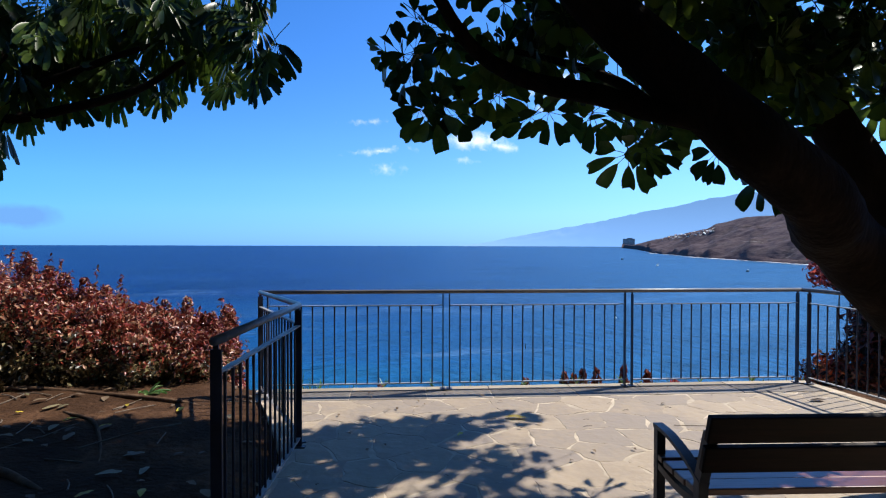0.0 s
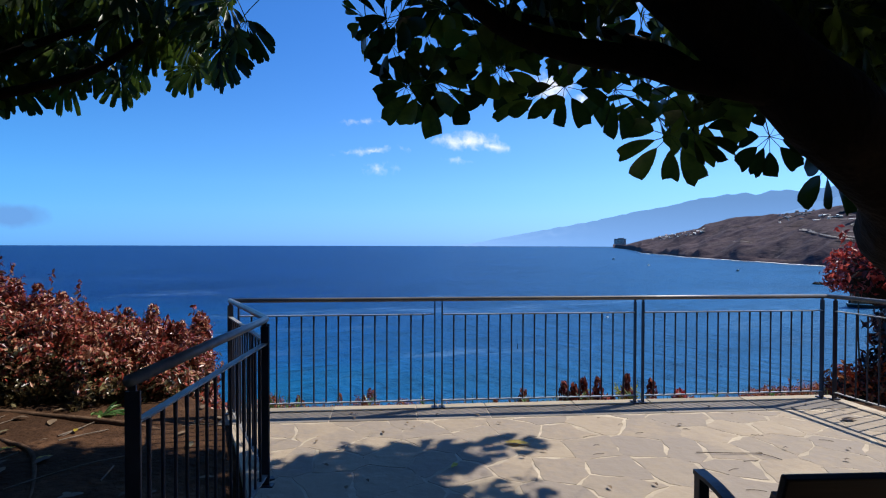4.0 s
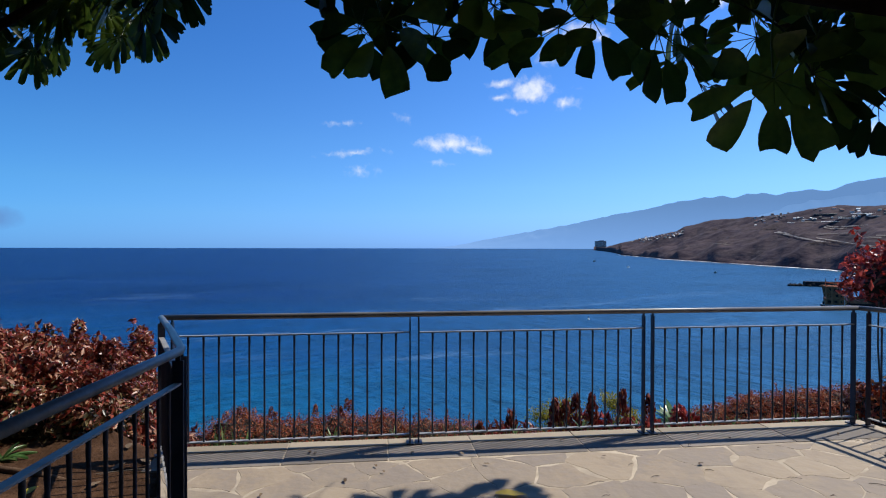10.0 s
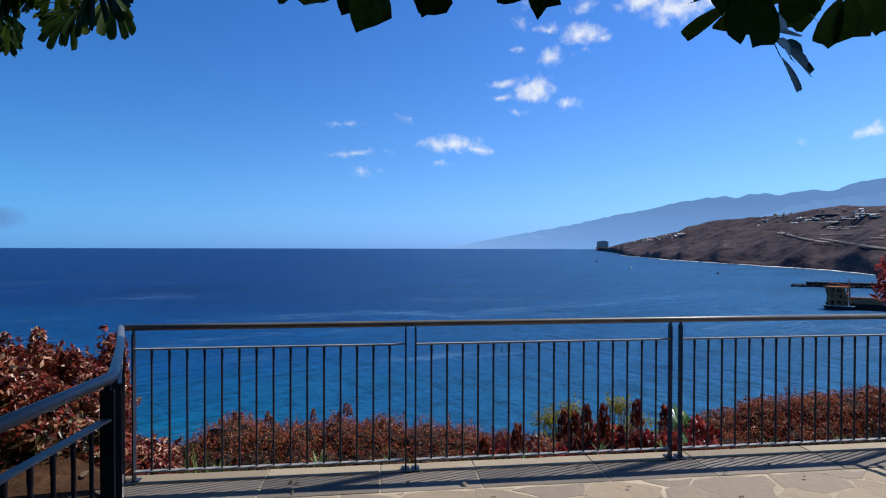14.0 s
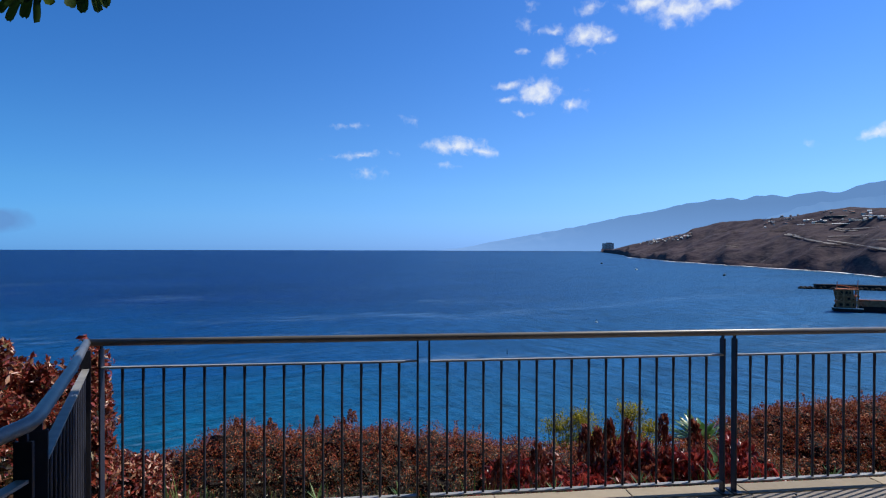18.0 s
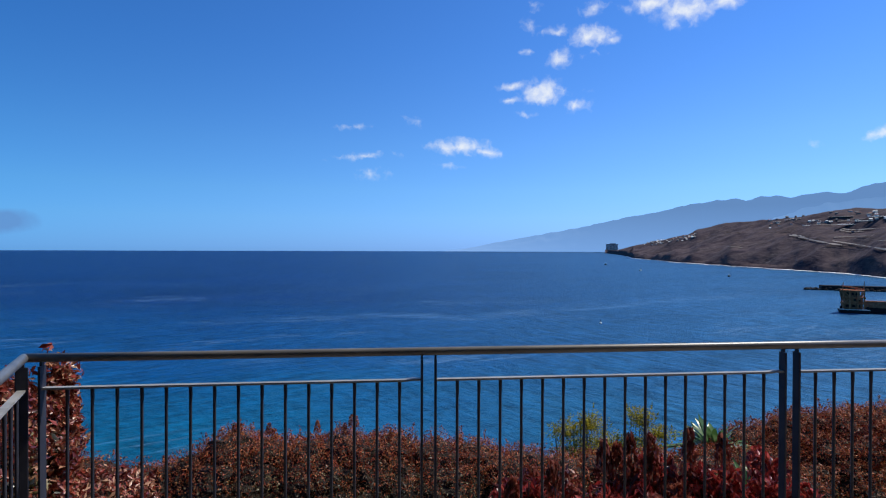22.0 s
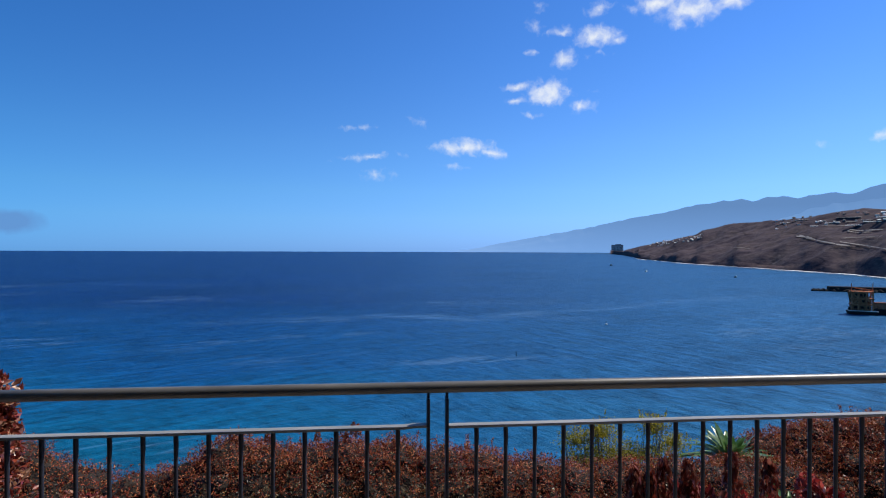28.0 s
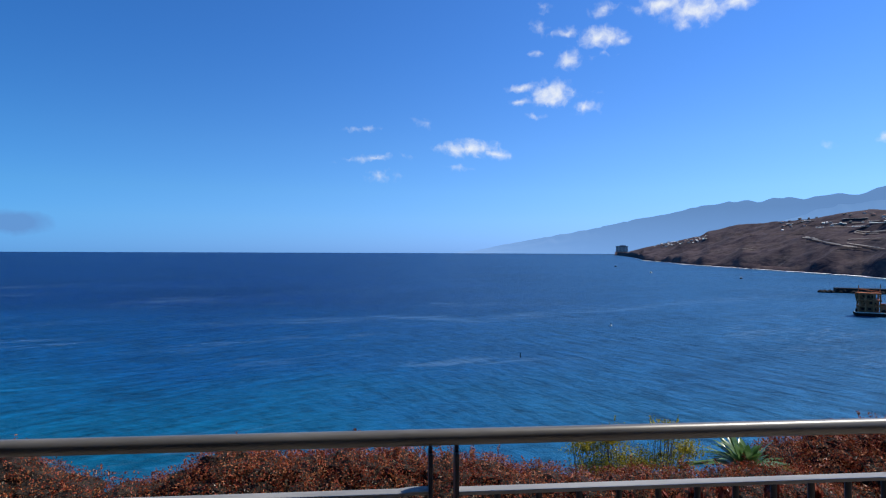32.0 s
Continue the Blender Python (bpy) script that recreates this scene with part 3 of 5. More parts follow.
while az < 52:
    step = rng.uniform(0.5, 1.6)
    pts = []
    for i in range(9):
        a = az + step * i / 8
        p = headland_point(a, 0.0, False)
        pts.append(Vector((p.x, p.y, SEA_Z + 0.6)) - Vector((p.x, p.y, 0)).normalized() * (4 + rng.uniform(0, 5)))
    v, f = strip(pts, rng.uniform(7, 20), 0.3)
    piece("foam", mesh_of("foam", v, f, FOAM), surf)
    az += step + (0 if rng.random() < 0.5 else rng.uniform(0.04, 0.25))


def hill_at(az, el):
    """Height share of the hillside point that stands at an elevation of el degrees, seen from the terrace."""
    low, high = 0.02, 1.0
    for _ in range(18):
        mid = (low + high) / 2
        p = headland_point(az, mid)
        if math.degrees(math.atan2(p.z - 1.56, math.hypot(p.x, p.y))) < el:
            low = mid
        else:
            high = mid
    return low


def hill_band(name, line, half, mat, label, category):
    """A band laid on the hillside along (azimuth, elevation) points, half as wide as its share of the height says."""
    verts, faces = [], []
    n = 60
    for i in range(n + 1):
        a = float(np.interp(i / n, np.linspace(0, 1, len(line)), [p[0] for p in line]))
        k = hill_at(a, float(np.interp(i / n, np.linspace(0, 1, len(line)), [p[1] for p in line])))
        verts += [headland_point(a, k + half) + Vector((0, 0, 2.2)), headland_point(a, k - half) + Vector((0, 0, 2.2))]
    for i in range(n):
        faces.append((2 * i, 2 * i + 1, 2 * i + 3, 2 * i + 2))
    ob = piece(name, mesh_of(name, verts, faces, mat))
    return tagged(ob, label, category, kind="structure")


hill_band("coast_road", [(38.1, 0.96), (38.9, 0.84), (39.9, 0.50), (41.3, 0.18), (42.0, 0.1)], 0.0055, ROAD, "pale coast road cut across the brown hillside", "road")
hill_band("lower_road", [(41.3, 0.43), (42.65, 0.18), (43.8, -0.06), (44.8, -0.28), (48.0, -0.7)], 0.005, ROAD, "pale road running down towards the harbour", "road")
hill_band("hill_road", [(44.8, 1.50), (43.4, 1.40), (42.5, 1.36), (42.0, 1.47), (41.8, 1.34), (42.4, 1.22), (43.4, 1.24)], 0.0035, ROAD, "pale hairpin road higher on the hillside", "road")
hill_band("quarry_apron", [(38.4, 0.98), (38.8, 0.88), (39.3, 0.74)], 0.012, ROAD, "pale gravel apron beside the coast road", "road")
rng = random.Random(19)
for i in range(26):
    a0 = rng.uniform(31.5, 46.5)
    e0 = rng.uniform(0.15, 0.86) * (crest(a0) + 0.9) - 0.7
    span = rng.uniform(0.7, 2.4)
    hill_band("terrace_wall", [(a0, e0), (a0 + span * 0.5, e0 + rng.uniform(-0.05, 0.09)), (a0 + span, e0 + rng.uniform(-0.08, 0.14))], rng.uniform(0.0014, 0.0032),
              PALE_ROOF if rng.random() < 0.3 else SCRUB, "thin terrace wall across the brown hillside", "terrace wall")

# scattered houses and greenhouses on the headland
rng = random.Random(11)
sites = []
for i in range(64):
    a = 26.0 + 4.6 * rng.random() ** 0.8
    sites.append(("house", a, float(np.interp(a, [26.0, 28.0, 30.6], [0.30, 0.55, 0.95])) + rng.uniform(-0.25, 0.22)))
for i in range(46):
    a = rng.uniform(36.5, 47)
    sites.append(("house", a, crest(a) - rng.uniform(0.10, 1.1) ** 1.2))
for a, e in ((38.3, 2.40), (39.0, 2.44), (40.3, 2.27), (41.0, 2.12), (43.4, 2.31), (43.9, 2.15), (39.9, 1.86), (42.6, 1.88), (44.7, 2.5), (45.5, 2.3), (41.8, 2.55), (37.4, 2.2)):
    sites.append(("greenhouse", a, e))
for kind, a, e in sites:
    size = (rng.uniform(4, 8.5), rng.uniform(5, 7), rng.uniform(2.2, 3.6)) if kind == "house" else (rng.uniform(26, 52), rng.uniform(5, 8), 0.8)
    p = headland_point(a, hill_at(a, e))
    bm = bmesh.new()
    box(bm, size, (0, 0, size[2] / 2))
    far_house = empty(kind, label="small pale house on the brown hillside" if kind == "house" else "long pale greenhouse roof on the hillside",
                      category=kind, group="houses on the headland" if kind == "house" else "greenhouses on the headland")
    part("wall", bm, PALE_ROOF if rng.random() < 0.55 else WHITE, far_house)
    bm = bmesh.new()
    box(bm, (size[0] * 1.05, size[1] * 1.1, 0.5), (0, 0, size[2] + size[1] * 0.12), (14 if kind == "house" else 6, 0, 0))
    part("roof", bm, TERRACOTTA if kind == "house" and rng.random() < 0.25 else WHITE if rng.random() < 0.5 else PALE_ROOF, far_house)
    far_house.matrix_basis = pose(p.x, p.y, p.z - 0.8, 0, 0, -a + rng.uniform(-12, 12))


def apartment_tower():
    t = empty("apartment_tower", label="dark square high-rise standing on the far point", category="tower")
    w, d, h = 78, 30, 64
    bm = bmesh.new()
    box(bm, (w, d, h), (0, 0, h / 2))
    part("wall", bm, TOWER, t)
    bm = bmesh.new()
    box(bm, (w * 0.5, d * 0.6, 5), (6, 0, h + 2.5))
    part("roof", bm, TOWER, t)
    pane = bmesh.new()
    box(pane, (5.6, 0.6, 3.0))
    me = bpy.data.meshes.new("window")
    pane.to_mesh(me)
    pane.free()
    me.materials.append(WHITE)
    for i in range(8):
        for j in range(8):
            piece("window", me, t, at=Matrix.Translation((-w / 2 + 6 + i * 9.4, -d / 2 - 0.2, 6 + j * 7)))
    p = polar(22.95, 4000, SEA_Z)
    t.matrix_basis = pose(p.x, p.y, p.z - 1, 0, 0, -22)


apartment_tower()


def loading_pier():
    """The old steel loading platform on its float and the mole behind it."""
    c = polar(42.9, 481, SEA_Z)
    q = empty("loading_platform", label="ochre steel loading tower on a dark barge beside the mole", category="platform")
    bm = bmesh.new()
    box(bm, (21, 10, 3.0), (0, 0, 1.2), bevel=0.5)
    for v in bm.verts:
        if v.co.z < 1:
            v.co.x *= 0.92
    part("hull", bm, DARK_HULL, q)
    bm = bmesh.new()
    box(bm, (20, 10.3, 0.35), (0.3, 0, 2.85))
    part("deck", bm, WHITE, q, "pale deck edge")
    for x in (-9.2, 9.2):
        bm = bmesh.new()
        box(bm, (1.4, 1.4, 2.4), (x, -3, 4.4), bevel=0.3)
        part("bollard", bm, DARK_HULL, q)
    for x, y in ((-7.5, -4.2), (6.5, -4.2), (-7.5, 4.2), (6.5, 4.2), (-3.2, -4.2), (2.2, -4.2)):
        bm = bmesh.new()
        box(bm, (1.0, 1.0, 14.0), (x, y, 10.4))
        part("column", bm, OCHRE, q)
    for z, sx in ((7.5, 16.0), (12, 16.0), (17.2, 15.5)):
        bm = bmesh.new()
        box(bm, (sx, 9.4, 0.9), (-0.5, 0, z))
        part("floor_beam", bm, OCHRE, q)
    for x, z, lean in ((-5, 9.7, 45), (4.5, 9.7, -45), (-5, 14.2, -45), (4.5, 14.2, 45)):
        bm = bmesh.new()
        box(bm, (0.7, 0.7, 6.4), (x, -4.4, z), (0, lean, 0))
        part("brace", bm, OCHRE, q)
    # plated machine houses inside the frame
    for x, z, w, h, mat in ((-1.0, 5.2, 13.5, 4.2, RUSTY), (-0.2, 9.9, 12.0, 4.2, OCHRE), (-1.6, 14.5, 10.8, 4.8, RUSTY)):
        bm = bmesh.new()
        box(bm, (w, 6.4, h), (x, 0.6, z), bevel=0.2)
        house = part("machine_house", bm, mat, q)
        for k in (-0.28, 0.05, 0.3):
            bm = bmesh.new()
            box(bm, (w * 0.14, 0.3, h * 0.4), (x + w * k, -2.65, z + 0.3))
            part("opening", bm, DARK_HULL, house)
    bm = bmesh.new()
    box(bm, (1.6, 1.6, 8), (-8.4, 0, 13.4), (0, -12, 0))
    part("chute", bm, RUSTY, q)
    for x, h in ((-7.6, 7.5), (6.8, 8.5), (1.0, 3.5)):
        bm = bmesh.new()
        tube(bm, [(x, 0, 16), (x + 0.4, 0, 16 + h)], [0.45, 0.22], 6)
        part("mast", bm, OCHRE, q)
    bm = bmesh.new()
    tube(bm, [(-7, 0, 20.5), (7.5, -1, 18.6)], [0.4, 0.3], 6)
    part("boom", bm, OCHRE, q)
    bm = bmesh.new()
    box(bm, (46, 5.5, 5.0), (31, 3, 7.0))
    part("gangway", bm, RUSTY, q)
    bm = bmesh.new()
    box(bm, (46, 4.0, 4.6), (31, 3.4, 2.2))
    part("gangway_footing", bm, DARK_HULL, q)
    q.matrix_basis = pose(c.x, c.y, c.z, 0, 0, -33) @ Matrix.Diagonal((0.84, 0.84, 0.92, 1))
    m = empty("mole", label="dark rubble mole reaching into the bay", category="pier", kind="structure")
    rr = random.Random(2)
    bm = bmesh.new()
    box(bm, (150, 12, 7), (55, 0, 1.5))
    part("mole_wall", bm, DARK_HULL, m)
    for i in range(46):
        bm = bmesh.new()
        bmesh.ops.create_icosphere(bm, subdivisions=1, radius=rr.uniform(1.6, 3.4))
        for v in bm.verts:
            v.co *= rr.uniform(0.75, 1.2)
        bmesh.ops.translate(bm, verts=bm.verts, vec=(-34 + i * 2.2 + rr.uniform(-1, 1), -6.5 + rr.uniform(-2.5, 1), rr.uniform(-0.6, 1.5) * min(1, i / 6)))
        part("boulder", bm, DARK_HULL, m)
    p = polar(41.0, 715, SEA_Z)
    m.matrix_basis = pose(p.x + 18, p.y, p.z, 0, 0, -28)


loading_pier()


def small_boat(az, r, size, label, mat):
    p = polar(az, r, SEA_Z)
    b = empty("boat", label=label, category="boat")
    bm = bmesh.new()
    box(bm, (size, size * 0.35, size * 0.22), (0, 0, size * 0.1))
    for v in bm.verts:
        if v.co.x > 0:
            v.co.y *= 0.3
    part("hull", bm, mat, b)
    bm = bmesh.new()
    box(bm, (size * 0.3, size * 0.25, size * 0.22), (-size * 0.08, 0, size * 0.3), bevel=size * 0.03)
    part("cabin", bm, WHITE, b)
    b.matrix_basis = pose(p.x, p.y, p.z, 0, 0, 40)


small_boat(25.7, 1109, 8, "small white fishing boat on the bay", WHITE)
small_boat(22.4, 1450, 9, "small dark boat far out on the bay", DARK_HULL)
small_boat(33.5, 960, 8, "small dark boat below the headland", DARK_HULL)


def buoy(az, r, h, label, mat, girth=0.4):
    p = polar(az, r, SEA_Z)
    b = empty("buoy", label=label, category="buoy")
    bm = bmesh.new()
    bmesh.ops.create_uvsphere(bm, u_segments=10, v_segments=6, radius=h * girth)
    part("float", bm, mat, b, smooth=True)
    bm = bmesh.new()
    tube(bm, [(0, 0, 0), (0, 0, h)], [h * 0.08, h * 0.05], 6)
    part("mast", bm, DARK_HULL, b)
    b.matrix_basis = pose(p.x, p.y, p.z + h * 0.1)


buoy(22.0, 340, 2.2, "white mooring buoy on the water", WHITE)
buoy(13.0, 233, 2.0, "dark marker buoy with a short mast", DARK_HULL, 0.13)


# ---- ground ----
def ground_height(x, y):
    """The soil: level with the terrace at its left, falling to the sea beyond it."""
    bank = 0.05 * noise.noise(Vector((x * 0.9, y * 0.9, 0))) + 0.03 * noise.noise(Vector((x * 3, y * 3, 2)))
    if x < -1.3:
        bank += 0.10 * min(1, max(0, (-1.4 - x) / 1.0))
    edge = 0.1 if x > -1.9 else 0.1 + 1.5 * min(1, (-1.9 - x) / 2.5)
    fall = max(0, y - edge)
    z = -0.16 + bank if (x > -1.35 and x < 4.2) else -0.06 + bank
    if fall > 0:
        z -= min(0.75 * fall, 1.1 + 0.42 * fall)
        if y > 19.0:
            z -= (y - 19.0) * 1.6
    return max(z, SEA_Z - 3)


xs = list(np.concatenate([np.arange(-60, -9, 3.0), np.arange(-9, 14, 0.3), np.arange(14, 62, 3.0)]))
ys = list(np.concatenate([np.arange(-40, -8, 3.0), np.arange(-8, 14, 0.3), np.arange(14, 44, 1.5)]))
ground = piece("ground", mesh_of("ground", [(x, y, ground_height(x, y)) for x in xs for y in ys], grid_faces(len(xs), len(ys)), SOIL, True))
tagged(ground, "dry brown soil bank falling towards the sea", "ground", kind="structure")


# ---- terrace ----
# plan of the paved terrace: clockwise from the front corner at the short slanted rail
TERRACE = [(-1.95, 0.12), (4.08, 0.12), (4.20, -0.85), (5.35, -9.0), (-1.45, -9.0), (-1.28, -1.67)]
bed = bmesh.new()
vs = [bed.verts.new((x, y, -0.0012)) for x, y in TERRACE]
top = bed.faces.new(vs[::-1])
ext = bmesh.ops.extrude_face_region(bed, geom=[top])
bmesh.ops.translate(bed, verts=[g for g in ext["geom"] if isinstance(g, bmesh.types.BMVert)], vec=(0, 0, -0.45))
terrace = part("terrace", bed, MORTAR)
tagged(terrace, "crazy-paved stone terrace with pale mortar joints", "terrace", kind="structure")


def clip_poly(poly, px, py, nx, ny):
    """Keep the side of the polygon where (p - (px, py)) . (nx, ny) <= 0."""
    res = []
    for i in range(len(poly)):
        a, b = poly[i], poly[(i + 1) % len(poly)]
        da, db = (a[0] - px) * nx + (a[1] - py) * ny, (b[0] - px) * nx + (b[1] - py) * ny
        if da <= 0:
            res.append(a)
        if da * db < 0:
            t = da / (da - db)
            res.append((a[0] + (b[0] - a[0]) * t, a[1] + (b[1] - a[1]) * t))
    return res


def shrink(poly, d):
    """Offset a convex polygon inwards."""
    res = list(poly)
    area = sum(a[0] * b[1] - b[0] * a[1] for a, b in zip(poly, poly[1:] + poly[:1]))
    s = 1 if area > 0 else -1
    for a, b in zip(poly, poly[1:] + poly[:1]):
        ex, ey = b[0] - a[0], b[1] - a[1]
        ln = math.hypot(ex, ey)
        if ln < 1e-6:
            continue
        nx, ny = s * ey / ln, -s * ex / ln
        res = clip_poly(res, a[0] - nx * d, a[1] - ny * d, nx, ny)
        if len(res) < 3:
            return []
    return res


def slab(poly, height, bevel=0.004, wobble=0.0, seed=0.0):
    """Vertices and faces of a flat stone, its outline a little uneven, with a narrow chamfer."""
    line = []
    for a, b in zip(poly, poly[1:] + poly[:1]):
        n = max(1, int(math.hypot(b[0] - a[0], b[1] - a[1]) / 0.07)) if wobble else 1
        line += [(a[0] + (b[0] - a[0]) * k / n, a[1] + (b[1] - a[1]) * k / n) for k in range(n)]
    if wobble:
        line = [(x + wobble * noise.noise(Vector((x * 7, y * 7, seed))), y + wobble * noise.noise(Vector((x * 7, y * 7, seed + 9)))) for x, y in line]
    cx, cy = sum(p[0] for p in line) / len(line), sum(p[1] for p in line) / len(line)
    inner = []
    for x, y in line:
        d = math.hypot(x - cx, y - cy) + 1e-6
        inner.append((x - (x - cx) / d * bevel, y - (y - cy) / d * bevel))
    n = len(line)
    verts = [(x, y, -0.03) for x, y in line] + [(x, y, height - bevel * 0.5) for x, y in line] + [(x, y, height) for x, y in inner]
    faces = [tuple(range(2 * n, 3 * n))]
    for i in range(n):
        j = (i + 1) % n
        faces += [(i, j, n + j, n + i), (n + i, n + j, 2 * n + j, 2 * n + i)]
    return verts, faces


def paving():
    rr = random.Random(21)
    seeds = []
    for _ in range(6000):
        p = (rr.uniform(-2, 5.4), rr.uniform(-9.2, 0.2))
        gap = 0.21 + 0.30 * rr.random()
        if all(math.hypot(p[0] - q[0], (p[1] - q[1])) > gap for q in seeds):
            seeds.append(p)
    region = [(-1.75, -0.34), (4.05, -0.34), (4.12, -0.85), (5.25, -8.9), (-1.40, -8.9), (-1.22, -1.65)]
    for s in seeds:
        poly = list(region)
        for q in seeds:
            if q is s or math.hypot(q[0] - s[0], q[1] - s[1]) > 1.9:
                continue
            mx, my = (s[0] + q[0]) / 2, (s[1] + q[1]) / 2
            poly = clip_poly(poly, mx, my, q[0] - s[0], q[1] - s[1])
            if len(poly) < 3:
                break
        if len(poly) < 3:
            continue
        poly = shrink(poly, rr.choice((0.002, 0.005, 0.008, 0.011)))
        if len(poly) < 3:
            continue
        made = slab(poly, rr.uniform(0.0003, 0.0020), 0.0026, 0.05, rr.uniform(0, 50))
        if made and poly[0][1] > -6.2:
            piece("paving_stone", mesh_of("paving_stone", *made, STONE), terrace)
    x = -1.9
    while x < 4.0:
        w = rr.uniform(0.62, 1.15)
        x1 = min(x + w, 4.03)
        made = slab([(x + 0.005, -0.035), (x1 - 0.005, -0.035), (x1 - 0.005, 0.11), (x + 0.005, 0.11)], 0.004 + rr.uniform(0, 0.003), 0.004, 0.006, x)
        piece("border_slab", mesh_of("border_slab", *made, BORDER), terrace)
        made = slab([(x + 0.005, -0.325), (x1 - 0.005, -0.325), (x1 - 0.005, -0.043), (x + 0.005, -0.043)], 0.002 + rr.uniform(0, 0.003), 0.004, 0.006, x + 5)
        piece("course_slab", mesh_of("course_slab", *made, COURSE), terrace)
        x = x1


# ---- railing ----
RAIL_Z, MID_Z, LOW_Z = 1.03, 0.886, 0.075


def railing(label, panels, hand):
    """A run of railing. panels: (a, b, za, zb, bars) on plan, each with two flat uprights, a middle and a bottom flat bar and
    round balusters; hand: the line of the one tube on top."""
    top = empty("railing", label=label, category="railing", group="terrace railings")
    bm = bmesh.new()
    tube(bm, [(x, y, z + RAIL_Z) for x, y, z in hand], 0.021, 16)
    part("handrail", bm, RAIL, top, "worn round steel handrail", smooth=True)
    for a, b, za, zb, bars in panels:
        a, b = Vector((*a, za)), Vector((*b, zb))
        d = b - a
        length = math.hypot(d.x, d.y)
        rise = (zb - za) / length
        put = pose(a.x, a.y, a.z, 0, 0, math.degrees(math.atan2(d.y, d.x)))
        shear = Matrix.Identity(4)
        shear[2][0] = rise

        def add(name, bm, mat, parent, label=""):
            bmesh.ops.transform(bm, matrix=put @ shear, verts=bm.verts)
            return part(name, bm, mat, parent, label)

        for z, nm in ((MID_Z, "middle_rail"), (LOW_Z, "bottom_rail")):
            bm = bmesh.new()
            dip = -0.004 if nm == "middle_rail" else 0.0
            line = [(0.004, z), (0.05, z), (0.085, z), (length - 0.085, z), (length - 0.05, z - dip), (length - 0.004, z - dip)]
            for (x0, z0), (x1, z1) in zip(line, line[1:]):
                vs = [bm.verts.new((x, y, zz + k)) for x, zz in ((x0, z0), (x1, z1)) for y in (-0.017, 0.017) for k in (-0.0045, 0.0045)]
                for f in ((0, 1, 3, 2), (4, 6, 7, 5), (0, 2, 6, 4), (1, 5, 7, 3), (0, 4, 5, 1), (2, 3, 7, 6)):
                    bm.faces.new([vs[k] for k in f])
            bmesh.ops.remove_doubles(bm, verts=bm.verts, dist=1e-5)
            add(nm, bm, BAR, top)
        for x in (0.0, length):
            bm = bmesh.new()
            box(bm, (0.011, 0.050, RAIL_Z - 0.045), (x, 0, (RAIL_Z - 0.045) / 2 + 0.008), bevel=0.003)
            box(bm, (0.009, 0.022, 0.05), (x, 0, RAIL_Z - 0.03))
            u = add("upright", bm, METAL, top)
            bm = bmesh.new()
            box(bm, (0.055, 0.10, 0.010), (x, 0, 0.010), bevel=0.002)
            add("base_plate", bm, METAL, u)
        bar = bmesh.new()
        tube(bar, [(0, 0, LOW_Z), (0, 0, MID_Z - 0.085), (0.001, 0, MID_Z - 0.05), (0, 0, MID_Z)], [0.0075, 0.0075, 0.0088, 0.0088], 8, cap=False)
        me = bpy.data.meshes.new("baluster")
        bar.to_mesh(me)
        bar.free()
        me.materials.append(METAL)
        me.shade_smooth()
        for i in range(bars):
            x = length * (i + 1) / (bars + 1)
            piece("baluster", me, top, at=put @ Matrix.Translation((x, 0, rise * x)))
    return top


railing("dark painted steel railing along the terrace edge above the sea",
        [((-1.793, 0), (0.0, 0), 0, 0, 15), ((0.069, 0), (1.954, 0), 0, 0, 16), ((2.034, 0), (3.90, 0), 0, 0, 16)],
        [(-1.87, 0.0, 0), (-1.0, 0, 0), (0.5, 0, 0), (2.0, 0, 0), (3.945, 0, 0)])
# the side run to the right, from the corner towards the trees
SIDE = Vector((0.145, -1.0)).normalized()
CORNER = Vector((3.985, -0.03))
side_panels = [(tuple(CORNER + SIDE * (0.03 + i * 1.95)), tuple(CORNER + SIDE * (1.90 + i * 1.95)), 0, 0, 16) for i in range(3)]
railing("dark steel side railing among the red bushes", side_panels,
        [(3.945, -0.002, 0), (*(CORNER + SIDE * 0.1), 0), (*(CORNER + SIDE * 3.0), 0), (*(CORNER + SIDE * 5.85), 0)])
# the slanted return and the run beside the path on the left
railing("dark steel railing with a slanted return beside the planted bank",
        [((-1.855, -0.045), (-1.185, -1.61), 0.0, 0.06, 13), ((-1.168, -1.70), (-1.215, -3.29), 0.06, 0.10, 14)],
        [(-1.87, -0.004, 0), (-1.5, -0.85, 0.03), (-1.19, -1.60, 0.06), (-1.168, -1.68, 0.062), (-1.175, -2.0, 0.07), (-1.217, -3.31, 0.10)])


